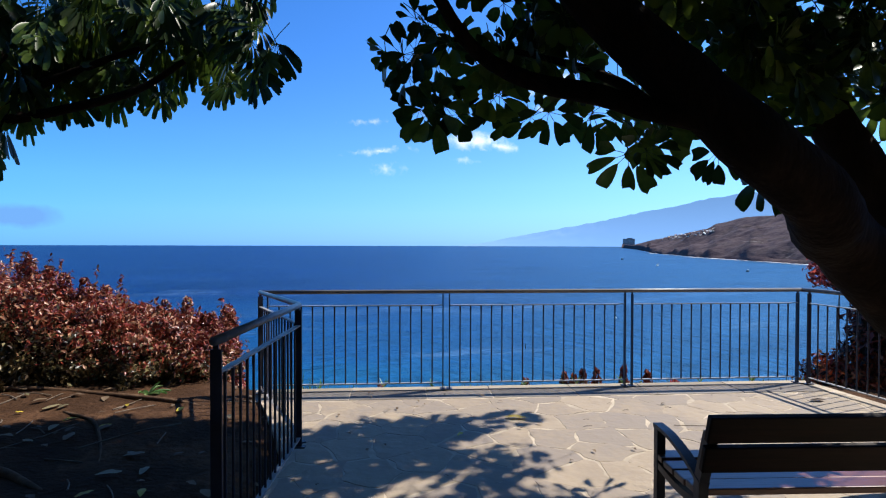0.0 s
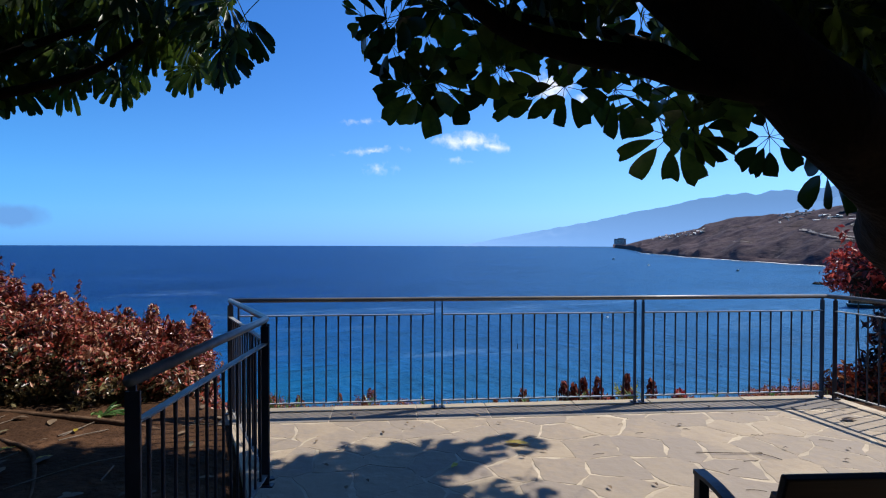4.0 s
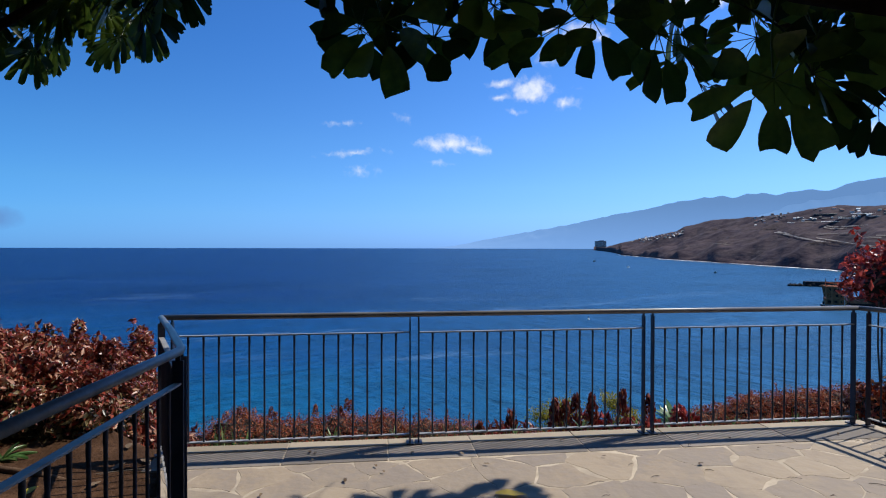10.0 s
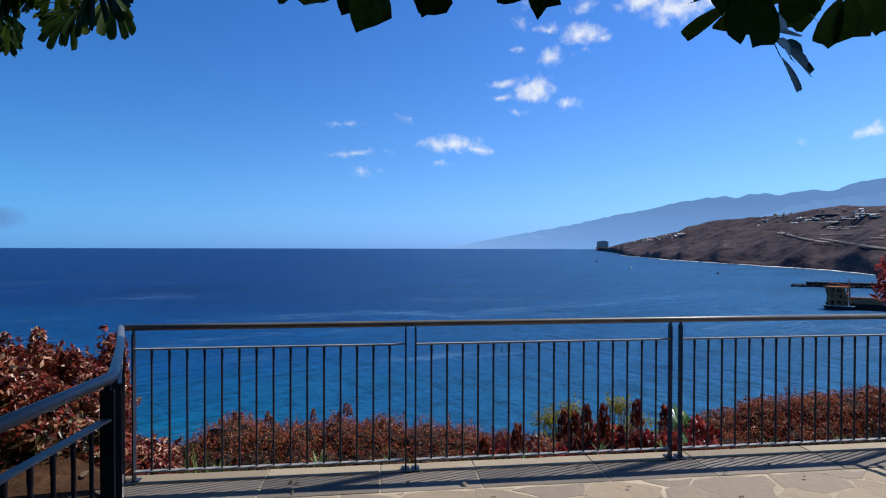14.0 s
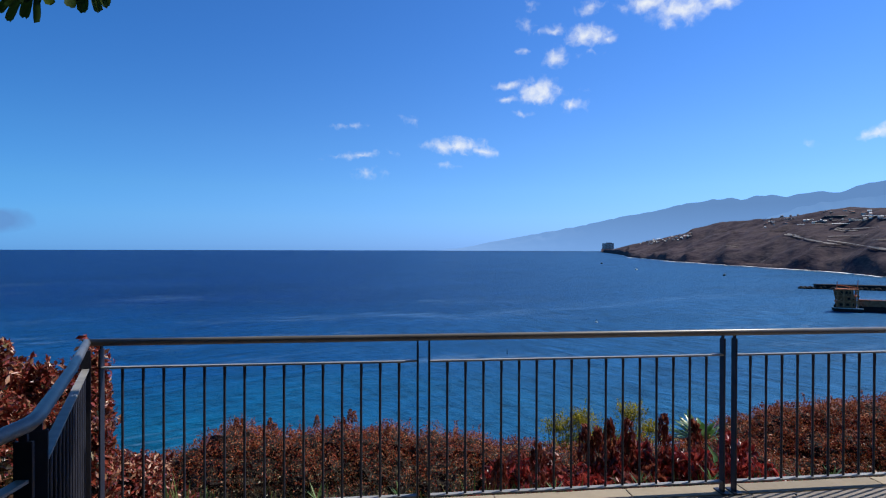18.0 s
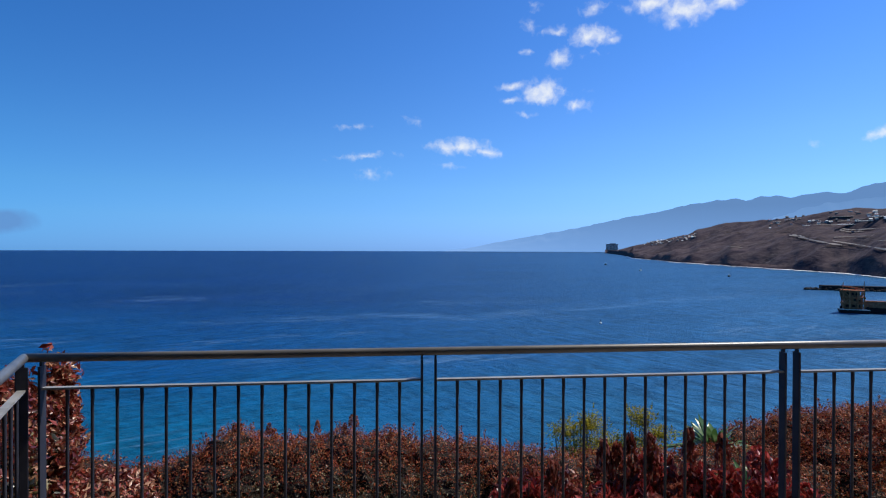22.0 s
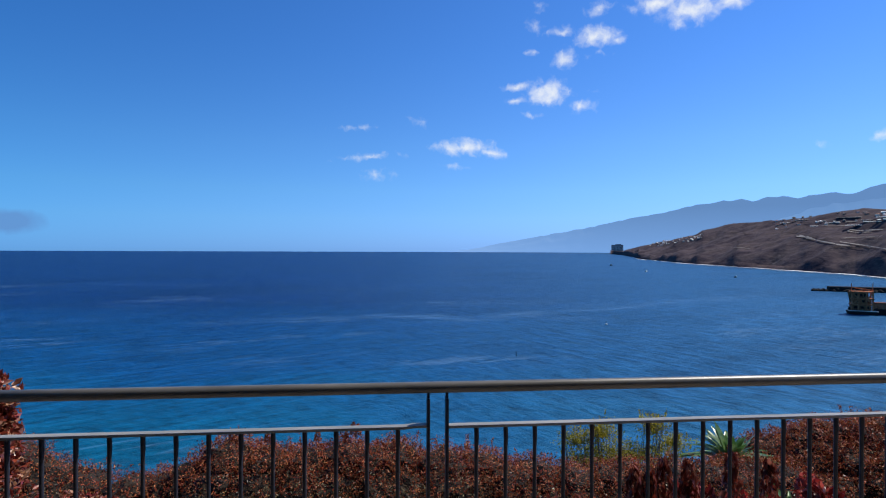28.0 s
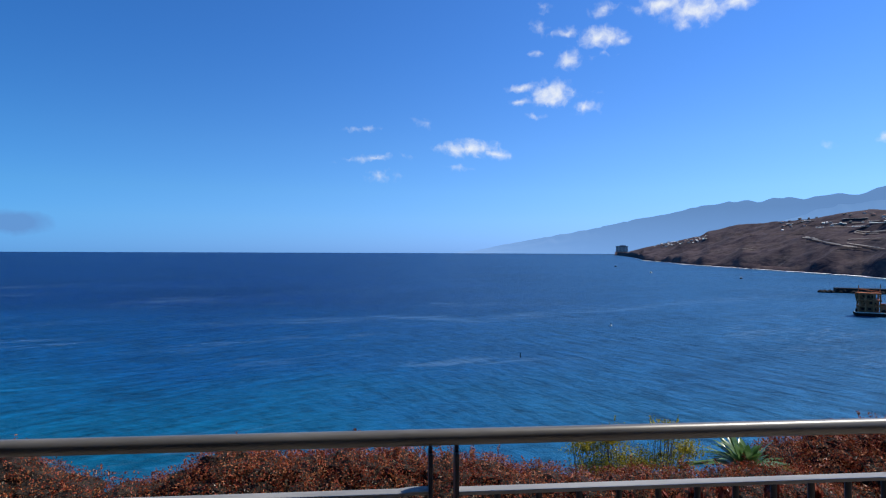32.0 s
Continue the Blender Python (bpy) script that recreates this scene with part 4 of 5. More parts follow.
# ---- bench ----
def bench():
    b = empty("bench", label="dark wooden slat bench with black iron arms on the terrace", category="bench")
    length = 1.75

    def bent_bar(line, wide, thick):
        """One flat bar swept along a line in a plane of constant x."""
        bm = bmesh.new()
        rings = []
        for k, p in enumerate(line):
            d = (line[min(k + 1, len(line) - 1)] - line[max(k - 1, 0)]).normalized()
            n = Vector((0, -d.z, d.y)) * thick / 2
            s = Vector((wide / 2, 0, 0))
            rings.append([bm.verts.new(p + a) for a in (s + n, s - n, -s - n, -s + n)])
        for r1, r2 in zip(rings, rings[1:]):
            for k in range(4):
                bm.faces.new((r1[k], r1[(k + 1) % 4], r2[(k + 1) % 4], r2[k]))
        bm.faces.new(rings[0][::-1])
        bm.faces.new(rings[-1])
        return bm

    def end_frame(x):
        bm = bmesh.new()
        box(bm, (0.045, 0.05, 0.57), (x, 0.48, 0.285), bevel=0.006)
        part("front_leg", bm, BENCH_IRON, b)
        part("back_leg", bent_bar(smooth_line([(x, 0.0, 0.0), (x, 0.05, 0.40), (x, 0.01, 0.58), (x, -0.035, 0.72)], 5), 0.045, 0.05), BENCH_IRON, b)
        part("armrest", bent_bar(smooth_line([(x, 0.505, 0.578), (x, 0.35, 0.573), (x, 0.18, 0.535), (x, 0.02, 0.47)], 6), 0.05, 0.02), BENCH_IRON, b)
        part("seat_bearer", bent_bar(smooth_line([(x, 0.48, 0.38), (x, 0.25, 0.355), (x, 0.04, 0.37)], 6), 0.04, 0.035), BENCH_IRON, b)

    for x in (0.03, length - 0.03):
        end_frame(x)
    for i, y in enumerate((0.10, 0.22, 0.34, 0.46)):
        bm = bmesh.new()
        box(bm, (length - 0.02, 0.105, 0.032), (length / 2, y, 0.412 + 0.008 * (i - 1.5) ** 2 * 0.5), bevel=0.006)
        part("seat_slat", bm, LIT_SEAT_WOOD, b, "red-brown seat slat in the sunlit tone")
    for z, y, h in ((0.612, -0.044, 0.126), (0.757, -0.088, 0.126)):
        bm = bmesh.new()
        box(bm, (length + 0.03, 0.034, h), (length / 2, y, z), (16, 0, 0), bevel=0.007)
        part("back_board", bm, SHADED_BACK_WOOD, b)
    b.matrix_basis = pose(0.898, -3.37, 0.0, 0, 0, -2)


bench()


# ---- foliage ----
def leaf_soup(points, normals, sizes, rr, aspect=0.42, droop=0.3):
    """Arrays of small folded leaves: one diamond of four triangles each."""
    n = len(points)
    P = np.array(points, float)
    N = np.array(normals, float)
    N /= np.linalg.norm(N, axis=1)[:, None] + 1e-9
    A = rr.normal(size=(n, 3)) + N * 0.6 + np.array([0, 0, -droop])
    A /= np.linalg.norm(A, axis=1)[:, None]
    S = np.cross(A, N + rr.normal(size=(n, 3)) * 0.5)
    S /= np.linalg.norm(S, axis=1)[:, None] + 1e-9
    U = np.cross(S, A)
    L = np.array(sizes, float)[:, None]
    base, tip = P - A * L * 0.5, P + A * L * 0.5 - U * L * 0.12
    w = L * aspect * 0.5
    l1, r1 = P - A * L * 0.12 + S * w + U * L * 0.05, P - A * L * 0.12 - S * w + U * L * 0.05
    mid = P - U * L * 0.04
    V = np.stack([base, l1, tip, r1, mid], 1).reshape(-1, 3)
    o = (np.arange(n) * 5)[:, None]
    F = np.concatenate([o + [0, 1, 4], o + [1, 2, 4], o + [2, 3, 4], o + [3, 0, 4]], 0)
    return V, F


def fast_mesh(name, V, F, mat):
    me = bpy.data.meshes.new(name)
    me.vertices.add(len(V))
    me.vertices.foreach_set("co", np.ascontiguousarray(V, np.float32).ravel())
    me.loops.add(F.size)
    me.loops.foreach_set("vertex_index", np.ascontiguousarray(F, np.int32).ravel())
    me.polygons.add(len(F))
    me.polygons.foreach_set("loop_start", np.arange(0, F.size, F.shape[1], dtype=np.int32))
    me.update(calc_edges=True)
    me.validate()
    me.materials.append(mat)
    return me


def blob_points(blobs, n, rr, depth=0.35, lump=0.25, buried=0.76):
    """Points scattered through the outer shell of lumpy ellipsoids (centre, radii), with outward normals; none are buried in
    a neighbouring ellipsoid."""
    vol = np.array([b[3] * b[4] + b[3] * b[5] + b[4] * b[5] for b in blobs], float)
    pts, nor = [], []
    for b, k in zip(blobs, rr.multinomial(n, vol / vol.sum())):
        d = rr.normal(size=(k, 3))
        d /= np.linalg.norm(d, axis=1)[:, None]
        d[:, 2] = np.where(d[:, 2] < -0.35, -d[:, 2], d[:, 2])
        lumps = np.array([1 + lump * noise.noise(Vector(v * 2.6 + np.array(b[:3]))) + 0.5 * lump * noise.noise(Vector(v * 7 + np.array(b[:3]))) for v in d])
        rad = lumps * (1 - depth * rr.random(k) ** 1.6)
        pts.append(np.array(b[:3]) + d * np.array(b[3:6]) * rad[:, None])
        nor.append(d)
    P, N = np.concatenate(pts), np.concatenate(nor)
    keep = np.ones(len(P), bool)
    for b in blobs:
        keep &= np.linalg.norm((P - np.array(b[:3])) / np.array(b[3:6]), axis=1) > buried
    return P[keep], N[keep]


def bush(name, blobs, n, size, mat, base, label, seed, category="bush", aspect=0.42, sprigs=0, stems=9, depth=0.35, lump=0.25, core=0.72, tops=(), under=None, crest_line=None, shade_age=2.1):
    rr = np.random.RandomState(seed)
    b = empty(name, base, label=label, category=category)
    P, N = blob_points(blobs, n, rr, depth, lump, 0.76 if core else 0.0)
    for _ in range(sprigs):
        # a shoot that stands out over the outline, set with leaves
        i = rr.randint(len(P))
        if N[i][2] < 0.1:
            continue
        h = size * rr.uniform(1.5, 4.0)
        k = rr.randint(14, 26)
        t = rr.random(k)[:, None]
        dirn = N[i] * 0.5 + np.array([0, 0, 1.0])
        dirn /= np.linalg.norm(dirn)
        Q = P[i] + dirn * h * t + rr.normal(size=(k, 3)) * size * 0.24
        P, N = np.concatenate([P, Q]), np.concatenate([N, np.tile(dirn, (k, 1)) + rr.normal(size=(k, 3)) * 0.8])
    for x, y, z in tops:
        # a leafy head at the end of a tall shoot
        k = 170
        t = rr.random(k)
        a = rr.uniform(0, 6.283, k)
        rad = size * (0.35 + 1.0 * np.sqrt(t)) * rr.uniform(0.7, 1.05, k)
        Q = np.stack([x + rad * np.cos(a), y + rad * np.sin(a), z - size * 0.5 - size * 4.4 * t], 1)
        P, N = np.concatenate([P, Q]), np.concatenate([N, np.stack([np.cos(a), np.sin(a), 0.3 + 0 * a], 1)])
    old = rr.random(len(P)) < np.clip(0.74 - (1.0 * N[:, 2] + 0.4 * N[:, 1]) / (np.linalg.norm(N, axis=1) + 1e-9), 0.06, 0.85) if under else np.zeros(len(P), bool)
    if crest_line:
        # young red growth in the top half metre; older olive leaves, painted shade-dark, below
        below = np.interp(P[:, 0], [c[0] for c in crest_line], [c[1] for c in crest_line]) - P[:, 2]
        old = rr.random(len(P)) < np.clip(-0.10 + shade_age * below, 0.04, 0.95)
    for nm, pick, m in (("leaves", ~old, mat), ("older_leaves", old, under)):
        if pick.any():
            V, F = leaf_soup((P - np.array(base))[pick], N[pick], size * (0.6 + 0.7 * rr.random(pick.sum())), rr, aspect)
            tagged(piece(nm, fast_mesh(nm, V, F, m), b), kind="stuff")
    # solid dark cores stand in for the shade between the leaves
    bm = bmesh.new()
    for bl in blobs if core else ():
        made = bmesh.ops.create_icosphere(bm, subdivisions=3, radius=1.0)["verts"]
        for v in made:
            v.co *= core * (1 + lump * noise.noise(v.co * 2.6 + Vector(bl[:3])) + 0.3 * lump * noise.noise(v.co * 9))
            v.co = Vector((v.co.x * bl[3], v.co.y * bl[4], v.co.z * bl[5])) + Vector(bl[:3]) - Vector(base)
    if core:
        tagged(part("inner_shade", bm, INNER_SHADE, b), kind="stuff")
    for i in range(stems):
        bm = bmesh.new()
        bl = blobs[rr.randint(len(blobs))]
        end = Vector((bl[0] + rr.uniform(-.6, .6) * bl[3], bl[1] + rr.uniform(-.6, .6) * bl[4], bl[2] + 0.5 * bl[5])) - Vector(base)
        start = Vector((end.x * 0.85, end.y * 0.85, -0.1 + min(0, bl[2] - bl[5] * 0.9 - base[2])))
        tube(bm, smooth_line([start, (start + end) / 2 + Vector((rr.uniform(-.1, .1), rr.uniform(-.1, .1), 0.05)), end], 3), [0.014, 0.012, 0.011, 0.01, 0.009, 0.007, 0.005], 5)
        part("stem", bm, TWIG, b)
    return b


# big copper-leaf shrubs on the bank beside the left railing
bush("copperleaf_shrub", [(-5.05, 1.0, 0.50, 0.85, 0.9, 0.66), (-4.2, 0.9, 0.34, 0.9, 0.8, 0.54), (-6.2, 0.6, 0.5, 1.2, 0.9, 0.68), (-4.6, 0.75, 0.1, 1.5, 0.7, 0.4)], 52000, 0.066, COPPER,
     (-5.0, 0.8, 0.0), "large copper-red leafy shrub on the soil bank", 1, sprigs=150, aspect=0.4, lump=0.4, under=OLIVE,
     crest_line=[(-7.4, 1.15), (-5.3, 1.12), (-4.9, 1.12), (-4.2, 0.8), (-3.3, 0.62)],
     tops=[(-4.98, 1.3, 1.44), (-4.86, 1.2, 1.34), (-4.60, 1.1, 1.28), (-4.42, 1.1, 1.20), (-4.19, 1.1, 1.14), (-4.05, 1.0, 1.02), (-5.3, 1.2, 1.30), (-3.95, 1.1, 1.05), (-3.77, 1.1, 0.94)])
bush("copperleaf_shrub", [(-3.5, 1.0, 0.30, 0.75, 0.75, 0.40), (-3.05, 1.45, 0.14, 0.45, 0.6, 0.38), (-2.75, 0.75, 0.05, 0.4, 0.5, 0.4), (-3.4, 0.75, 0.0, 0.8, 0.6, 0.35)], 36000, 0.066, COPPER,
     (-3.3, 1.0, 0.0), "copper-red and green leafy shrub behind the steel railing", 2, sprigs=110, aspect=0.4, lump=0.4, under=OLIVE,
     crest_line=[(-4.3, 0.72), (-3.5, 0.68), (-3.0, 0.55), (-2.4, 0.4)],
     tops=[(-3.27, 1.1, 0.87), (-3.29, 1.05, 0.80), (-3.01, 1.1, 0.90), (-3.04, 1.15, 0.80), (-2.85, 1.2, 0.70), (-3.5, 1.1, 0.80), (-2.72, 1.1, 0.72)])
bush("copperleaf_shrub", [(-2.80, 1.92, 0.05, 0.16, 0.2, 0.48), (-2.74, 1.65, -0.05, 0.17, 0.3, 0.38), (-2.68, 1.5, -0.5, 0.24, 0.35, 0.5)], 5000, 0.075, COPPER,
     (-2.65, 1.6, -0.6), "red shrub with upright shoots outside the railing corner", 3, sprigs=16,
     tops=[(-2.80, 1.95, 0.72), (-2.75, 1.9, 0.62), (-2.86, 1.95, 0.55), (-2.72, 1.85, 0.45)])
bush("copperleaf_shrub", [(-3.4, 3.7, -1.4, 0.6, 0.6, 0.4), (-2.7, 3.3, -1.75, 0.5, 0.5, 0.4)], 6000, 0.075, COPPER,
     (-3.2, 3.6, -1.8), "low red shrub on the slope outside the railing corner", 4, sprigs=40)


# the russet hedge on the slope below the terrace
def hedge(name, x0, x1, y_mid, crest_line, n, size, mat, label, seed, sprigs=40, tops=(), shade_age=0.7):
    rr = np.random.RandomState(seed)
    blobs = []
    x = x0
    while x < x1:
        z = float(np.interp(x, [c[0] for c in crest_line], [c[1] for c in crest_line]))
        r = rr.uniform(0.9, 1.3)
        for back, down, tall in ((0.0, 0.80, 0.80), (0.7, 1.25, 0.8), (1.3, 1.85, 0.8), (2.1, 2.4, 0.8), (3.1, 2.75, 0.75)):
            blobs.append((x + rr.uniform(-0.3, 0.3), y_mid - back + rr.uniform(-0.3, 0.3) - 0.06 * x, z - down - rr.uniform(0, 0.14), r, 1.3, tall))
        x += 1.05
    return bush(name, blobs, n, size, mat, ((x0 + x1) / 2, y_mid, -7.6), label, seed, "hedge", sprigs=sprigs, stems=6, depth=0.34, core=0.74, aspect=0.38, lump=0.38, under=OLIVE, tops=tops, crest_line=crest_line, shade_age=shade_age)


CREST = [(-15.9, -4.5), (-11.1, -4.3), (-10.45, -4.7), (-9.6, -5.0), (-8.2, -5.15), (-6.86, -5.2), (-6.33, -5.0), (-5.66, -4.56), (-5.13, -4.37), (-3.4, -4.43), (-1.54, -4.37), (0.85, -4.5), (2.18, -4.63), (3.51, -4.83), (8.7, -4.80), (12.5, -4.75)]
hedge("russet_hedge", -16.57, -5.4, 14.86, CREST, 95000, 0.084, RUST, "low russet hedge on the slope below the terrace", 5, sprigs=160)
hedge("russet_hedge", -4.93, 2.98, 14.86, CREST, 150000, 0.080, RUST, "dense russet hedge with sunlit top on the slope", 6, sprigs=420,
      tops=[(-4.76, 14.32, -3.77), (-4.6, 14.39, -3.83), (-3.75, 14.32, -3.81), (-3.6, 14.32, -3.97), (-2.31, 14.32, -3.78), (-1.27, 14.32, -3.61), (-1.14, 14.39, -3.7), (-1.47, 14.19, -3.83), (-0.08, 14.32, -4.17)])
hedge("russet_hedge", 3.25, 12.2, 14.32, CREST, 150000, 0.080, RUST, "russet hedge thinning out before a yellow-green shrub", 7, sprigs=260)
hedge("russet_hedge", 13.4, 24.5, 17.2, [(11.3, -6.0), (13.2, -5.15), (14.5, -4.68), (16.1, -4.5), (19.3, -4.25), (25.7, -3.75)], 215000, 0.092, RUST, "tall dark russet hedge on the slope below the corner", 8, sprigs=320, shade_age=0.25)
bush("yellow_shrub", [(6.6, 17.4, -5.6, 0.8, 0.6, 0.55), (7.5, 17.4, -5.4, 0.7, 0.6, 0.6), (9.5, 17.4, -5.25, 0.6, 0.6, 0.6), (10.3, 17.4, -5.8, 0.6, 0.6, 0.4), (8.4, 17.2, -6.2, 2.2, 0.9, 0.6), (7.2, 17.2, -6.4, 1.2, 0.8, 0.6)], 13000, 0.08, LIME,
     (8.2, 17.3, -7.4), "airy yellow-green shrub behind the russet hedge", 9, sprigs=190, depth=0.95, core=0, stems=120, lump=0.6)


def croton(x, y, z, h, heads, seed, label):
    """A small plant with upright heads of drooping crimson leaves."""
    rr = np.random.RandomState(seed)
    c = empty("croton", (x, y, z), label=label, category="plant", group="crimson plants below the railing")
    P, N = [], []
    if heads == 1:
        for k in range(170):
            t = rr.random() ** 0.7
            a = rr.uniform(0, 6.283)
            rad = 0.094 * math.sqrt(max(0.05, 1 - max(0, (t - 0.5) / 0.52) ** 2)) * rr.uniform(0.6, 1.05)
            P.append((rad * math.cos(a), rad * math.sin(a), h * (0.1 + 0.82 * t)))
            N.append((math.cos(a), math.sin(a), 0.1))
    else:
        # a low mound of several short heads
        for s in range(heads):
            ox, oy, hh = rr.uniform(-.24, .24), rr.uniform(-.2, .2), h * rr.uniform(0.75, 1.0)
            for k in range(85):
                d = rr.normal(size=3)
                d /= np.linalg.norm(d)
                rad = rr.uniform(0.75, 1.0)
                P.append((ox + 0.15 * d[0] * rad, oy + 0.15 * d[1] * rad, hh - 0.26 + 0.22 * d[2] * rad))
                N.append((d[0], d[1], 0.25 + 0.5 * max(0, d[2])))
    V, F = leaf_soup(P, N, (0.11 if heads == 1 else 0.13) * (0.7 + 0.6 * rr.random(len(P))), rr, 0.32, 3.0 if heads == 1 else 1.3)
    tagged(piece("leaves", fast_mesh("leaves", V, F, BRONZE if heads == 1 or seed % 5 == 0 else CRIMSON), c), kind="stuff")
    bm = bmesh.new()
    tube(bm, [(0, 0, -0.6), (0.02, 0, h * 0.8)], [0.014, 0.006], 6)
    part("stem", bm, TWIG, c)


rr_ = random.Random(31)
for x, y, top in ((1.40, 2.3, -0.40), (1.0, 2.3, -0.56), (2.26, 3.2, -0.56), (2.42, 3.2, -0.60), (2.59, 3.25, -0.52), (2.79, 3.15, -0.48), (3.28, 3.2, -0.46), (3.68, 3.2, -0.55)):
    croton(x, y, -1.5, 1.5 + top, 1, int(x * 100), "upright plant with one head of drooping crimson leaves")
for i in range(58):
    x, y = rr_.uniform(0.9, 4.5), rr_.uniform(1.9, 3.4)
    croton(x, y, -1.85 + 0.12 * (y - 1.7), rr_.uniform(0.45, 0.75) + 0.12 * (y - 1.7), 4, 500 + i, "crimson-leaved plant in the bed under the railing")


def broad_plant(x, y, z, n, size, seed, label):
    """A rosette of long arching blades."""
    rr = random.Random(seed)
    c = empty("broad_leaf_plant", (x, y, z), label=label, category="plant")
    for i in range(n):
        a = rr.uniform(0, 6.283)
        lean = rr.uniform(0.35, 1.35)
        ln, w = size * rr.uniform(0.6, 1.1), size * rr.uniform(0.045, 0.085)
        verts, faces = [], []
        out, side = Vector((math.cos(a), math.sin(a), 0)), Vector((-math.sin(a), math.cos(a), 0))
        for k in range(8):
            t = k / 7
            p = out * ln * lean * t + Vector((0, 0, ln * (t * (1.1 - 0.45 * lean) - 0.55 * lean * t * t)))
            ww = w * math.sin(math.pi * min(1, 0.12 + 0.88 * t)) ** 0.7 + 0.004
            verts += [p + side * ww, p + Vector((0, 0, -0.02)), p - side * ww]
        for k in range(7):
            o = 3 * k
            faces += [(o, o + 3, o + 4, o + 1), (o + 1, o + 4, o + 5, o + 2)]
        piece("leaf_blade", mesh_of("leaf_blade", verts, faces, BLADE, True), c)


broad_plant(11.75, 16.2, -6.05, 110, 1.75, 3, "pale green plant with long arching blades behind the hedge")
broad_plant(4.63, 4.1, -1.72, 26, 0.52, 4, "small green plant with arching blades beside the crimson bed")

broad_plant(-2.96, -0.05, 0.02, 9, 0.22, 6, "small pale green seedling at the foot of the shrub")


# red shrubs outside the right-hand railing
bush("crimson_shrub", [(6.0, 1.2, 1.12, 0.85, 0.8, 0.55), (5.95, 0.7, 0.40, 0.4, 0.6, 0.6), (6.6, 0.9, 0.5, 0.7, 0.8, 0.8)], 9000, 0.10, CRIMSON,
     (5.7, 1.0, -0.6), "tall crimson-leaved shrub outside the side railing", 12, sprigs=30)
bush("copperleaf_shrub", [(4.75, 0.40, -0.22, 0.42, 0.5, 0.45), (5.35, -0.1, -0.12, 0.55, 0.7, 0.5), (5.1, 0.7, -0.6, 0.5, 0.7, 0.5)], 9000, 0.07, RUST,
     (5.2, 1.0, -0.9), "low russet-brown shrub at the foot of the side railing", 13, sprigs=20)

# this shrub's shade is put into its dark leaf colour
bush("crimson_shrub", [(5.28, 0.40, 0.55, 0.34, 0.4, 0.42), (5.25, 0.40, -0.05, 0.36, 0.45, 0.55), (5.55, 0.2, 0.1, 0.4, 0.5, 0.8)], 4200, 0.12, SHADED_CRIMSON,
     (5.1, 0.4, -0.7), "shrub with drooping leaves coloured dark as in shade against the side railing", 14, sprigs=10, aspect=0.36, lump=0.5)

# rough grass on the strip of ground just below the terrace edge
rr = np.random.RandomState(77)
n = 5200
gx, gy = rr.uniform(-1.6, 4.2, n), rr.uniform(0.2, 1.5, n) ** 1.0
gz = np.array([ground_height(a, b) for a, b in zip(gx, gy)])
gh = 0.14 + 0.22 * rr.random(n)
ga, lean = rr.uniform(0, 6.283, n), rr.uniform(0.1, 0.5, n)
side = np.stack([-np.sin(ga), np.cos(ga), np.zeros(n)], 1) * 0.006
foot = np.stack([gx, gy, gz - 0.01], 1)
out = np.stack([np.cos(ga) * lean * gh, np.sin(ga) * lean * gh, gh], 1)
V = np.stack([foot - side, foot + side, foot + out * 0.55 + side * 0.8, foot + out * 0.55 - side * 0.8, foot + out - np.array([0, 0, 0.02])], 1).reshape(-1, 3)
o = (np.arange(n) * 5)[:, None]
F = np.concatenate([o + [0, 1, 2], o + [0, 2, 3], o + [3, 2, 4]], 0)
tagged(piece("grass", fast_mesh("grass", V, F, GRASS)), "rough green grass on the strip below the terrace edge", "grass", kind="stuff")

# tufts of weeds along the terrace edge
rng = random.Random(8)
for x in (-1.3, -0.62, 0.9, 2.9, 3.5, 2.02, -0.1, 1.5):
    tuft = empty("weed_tuft", (x, 0.16 + rng.uniform(0, 0.06), -0.02), label="small green weed tuft at the terrace edge", category="weed", group="weeds at the edge")
    verts, faces = [], []
    for i in range(14):
        a, h = rng.uniform(0, 6.28), rng.uniform(0.03, 0.10)
        o = Vector((math.cos(a) * h * 0.9, math.sin(a) * h * 0.9, h))
        s = Vector((-math.sin(a), math.cos(a), 0)) * 0.004
        k = len(verts)
        verts += [tuple(-s), tuple(s), tuple(o * 0.6 + s * 1.4), tuple(o), tuple(o * 0.6 - s * 1.4)]
        faces += [(k, k + 1, k + 2, k + 4), (k + 4, k + 2, k + 3)]
    tagged(piece("foliage", mesh_of("foliage", verts, faces, BLADE), tuft), kind="stuff")


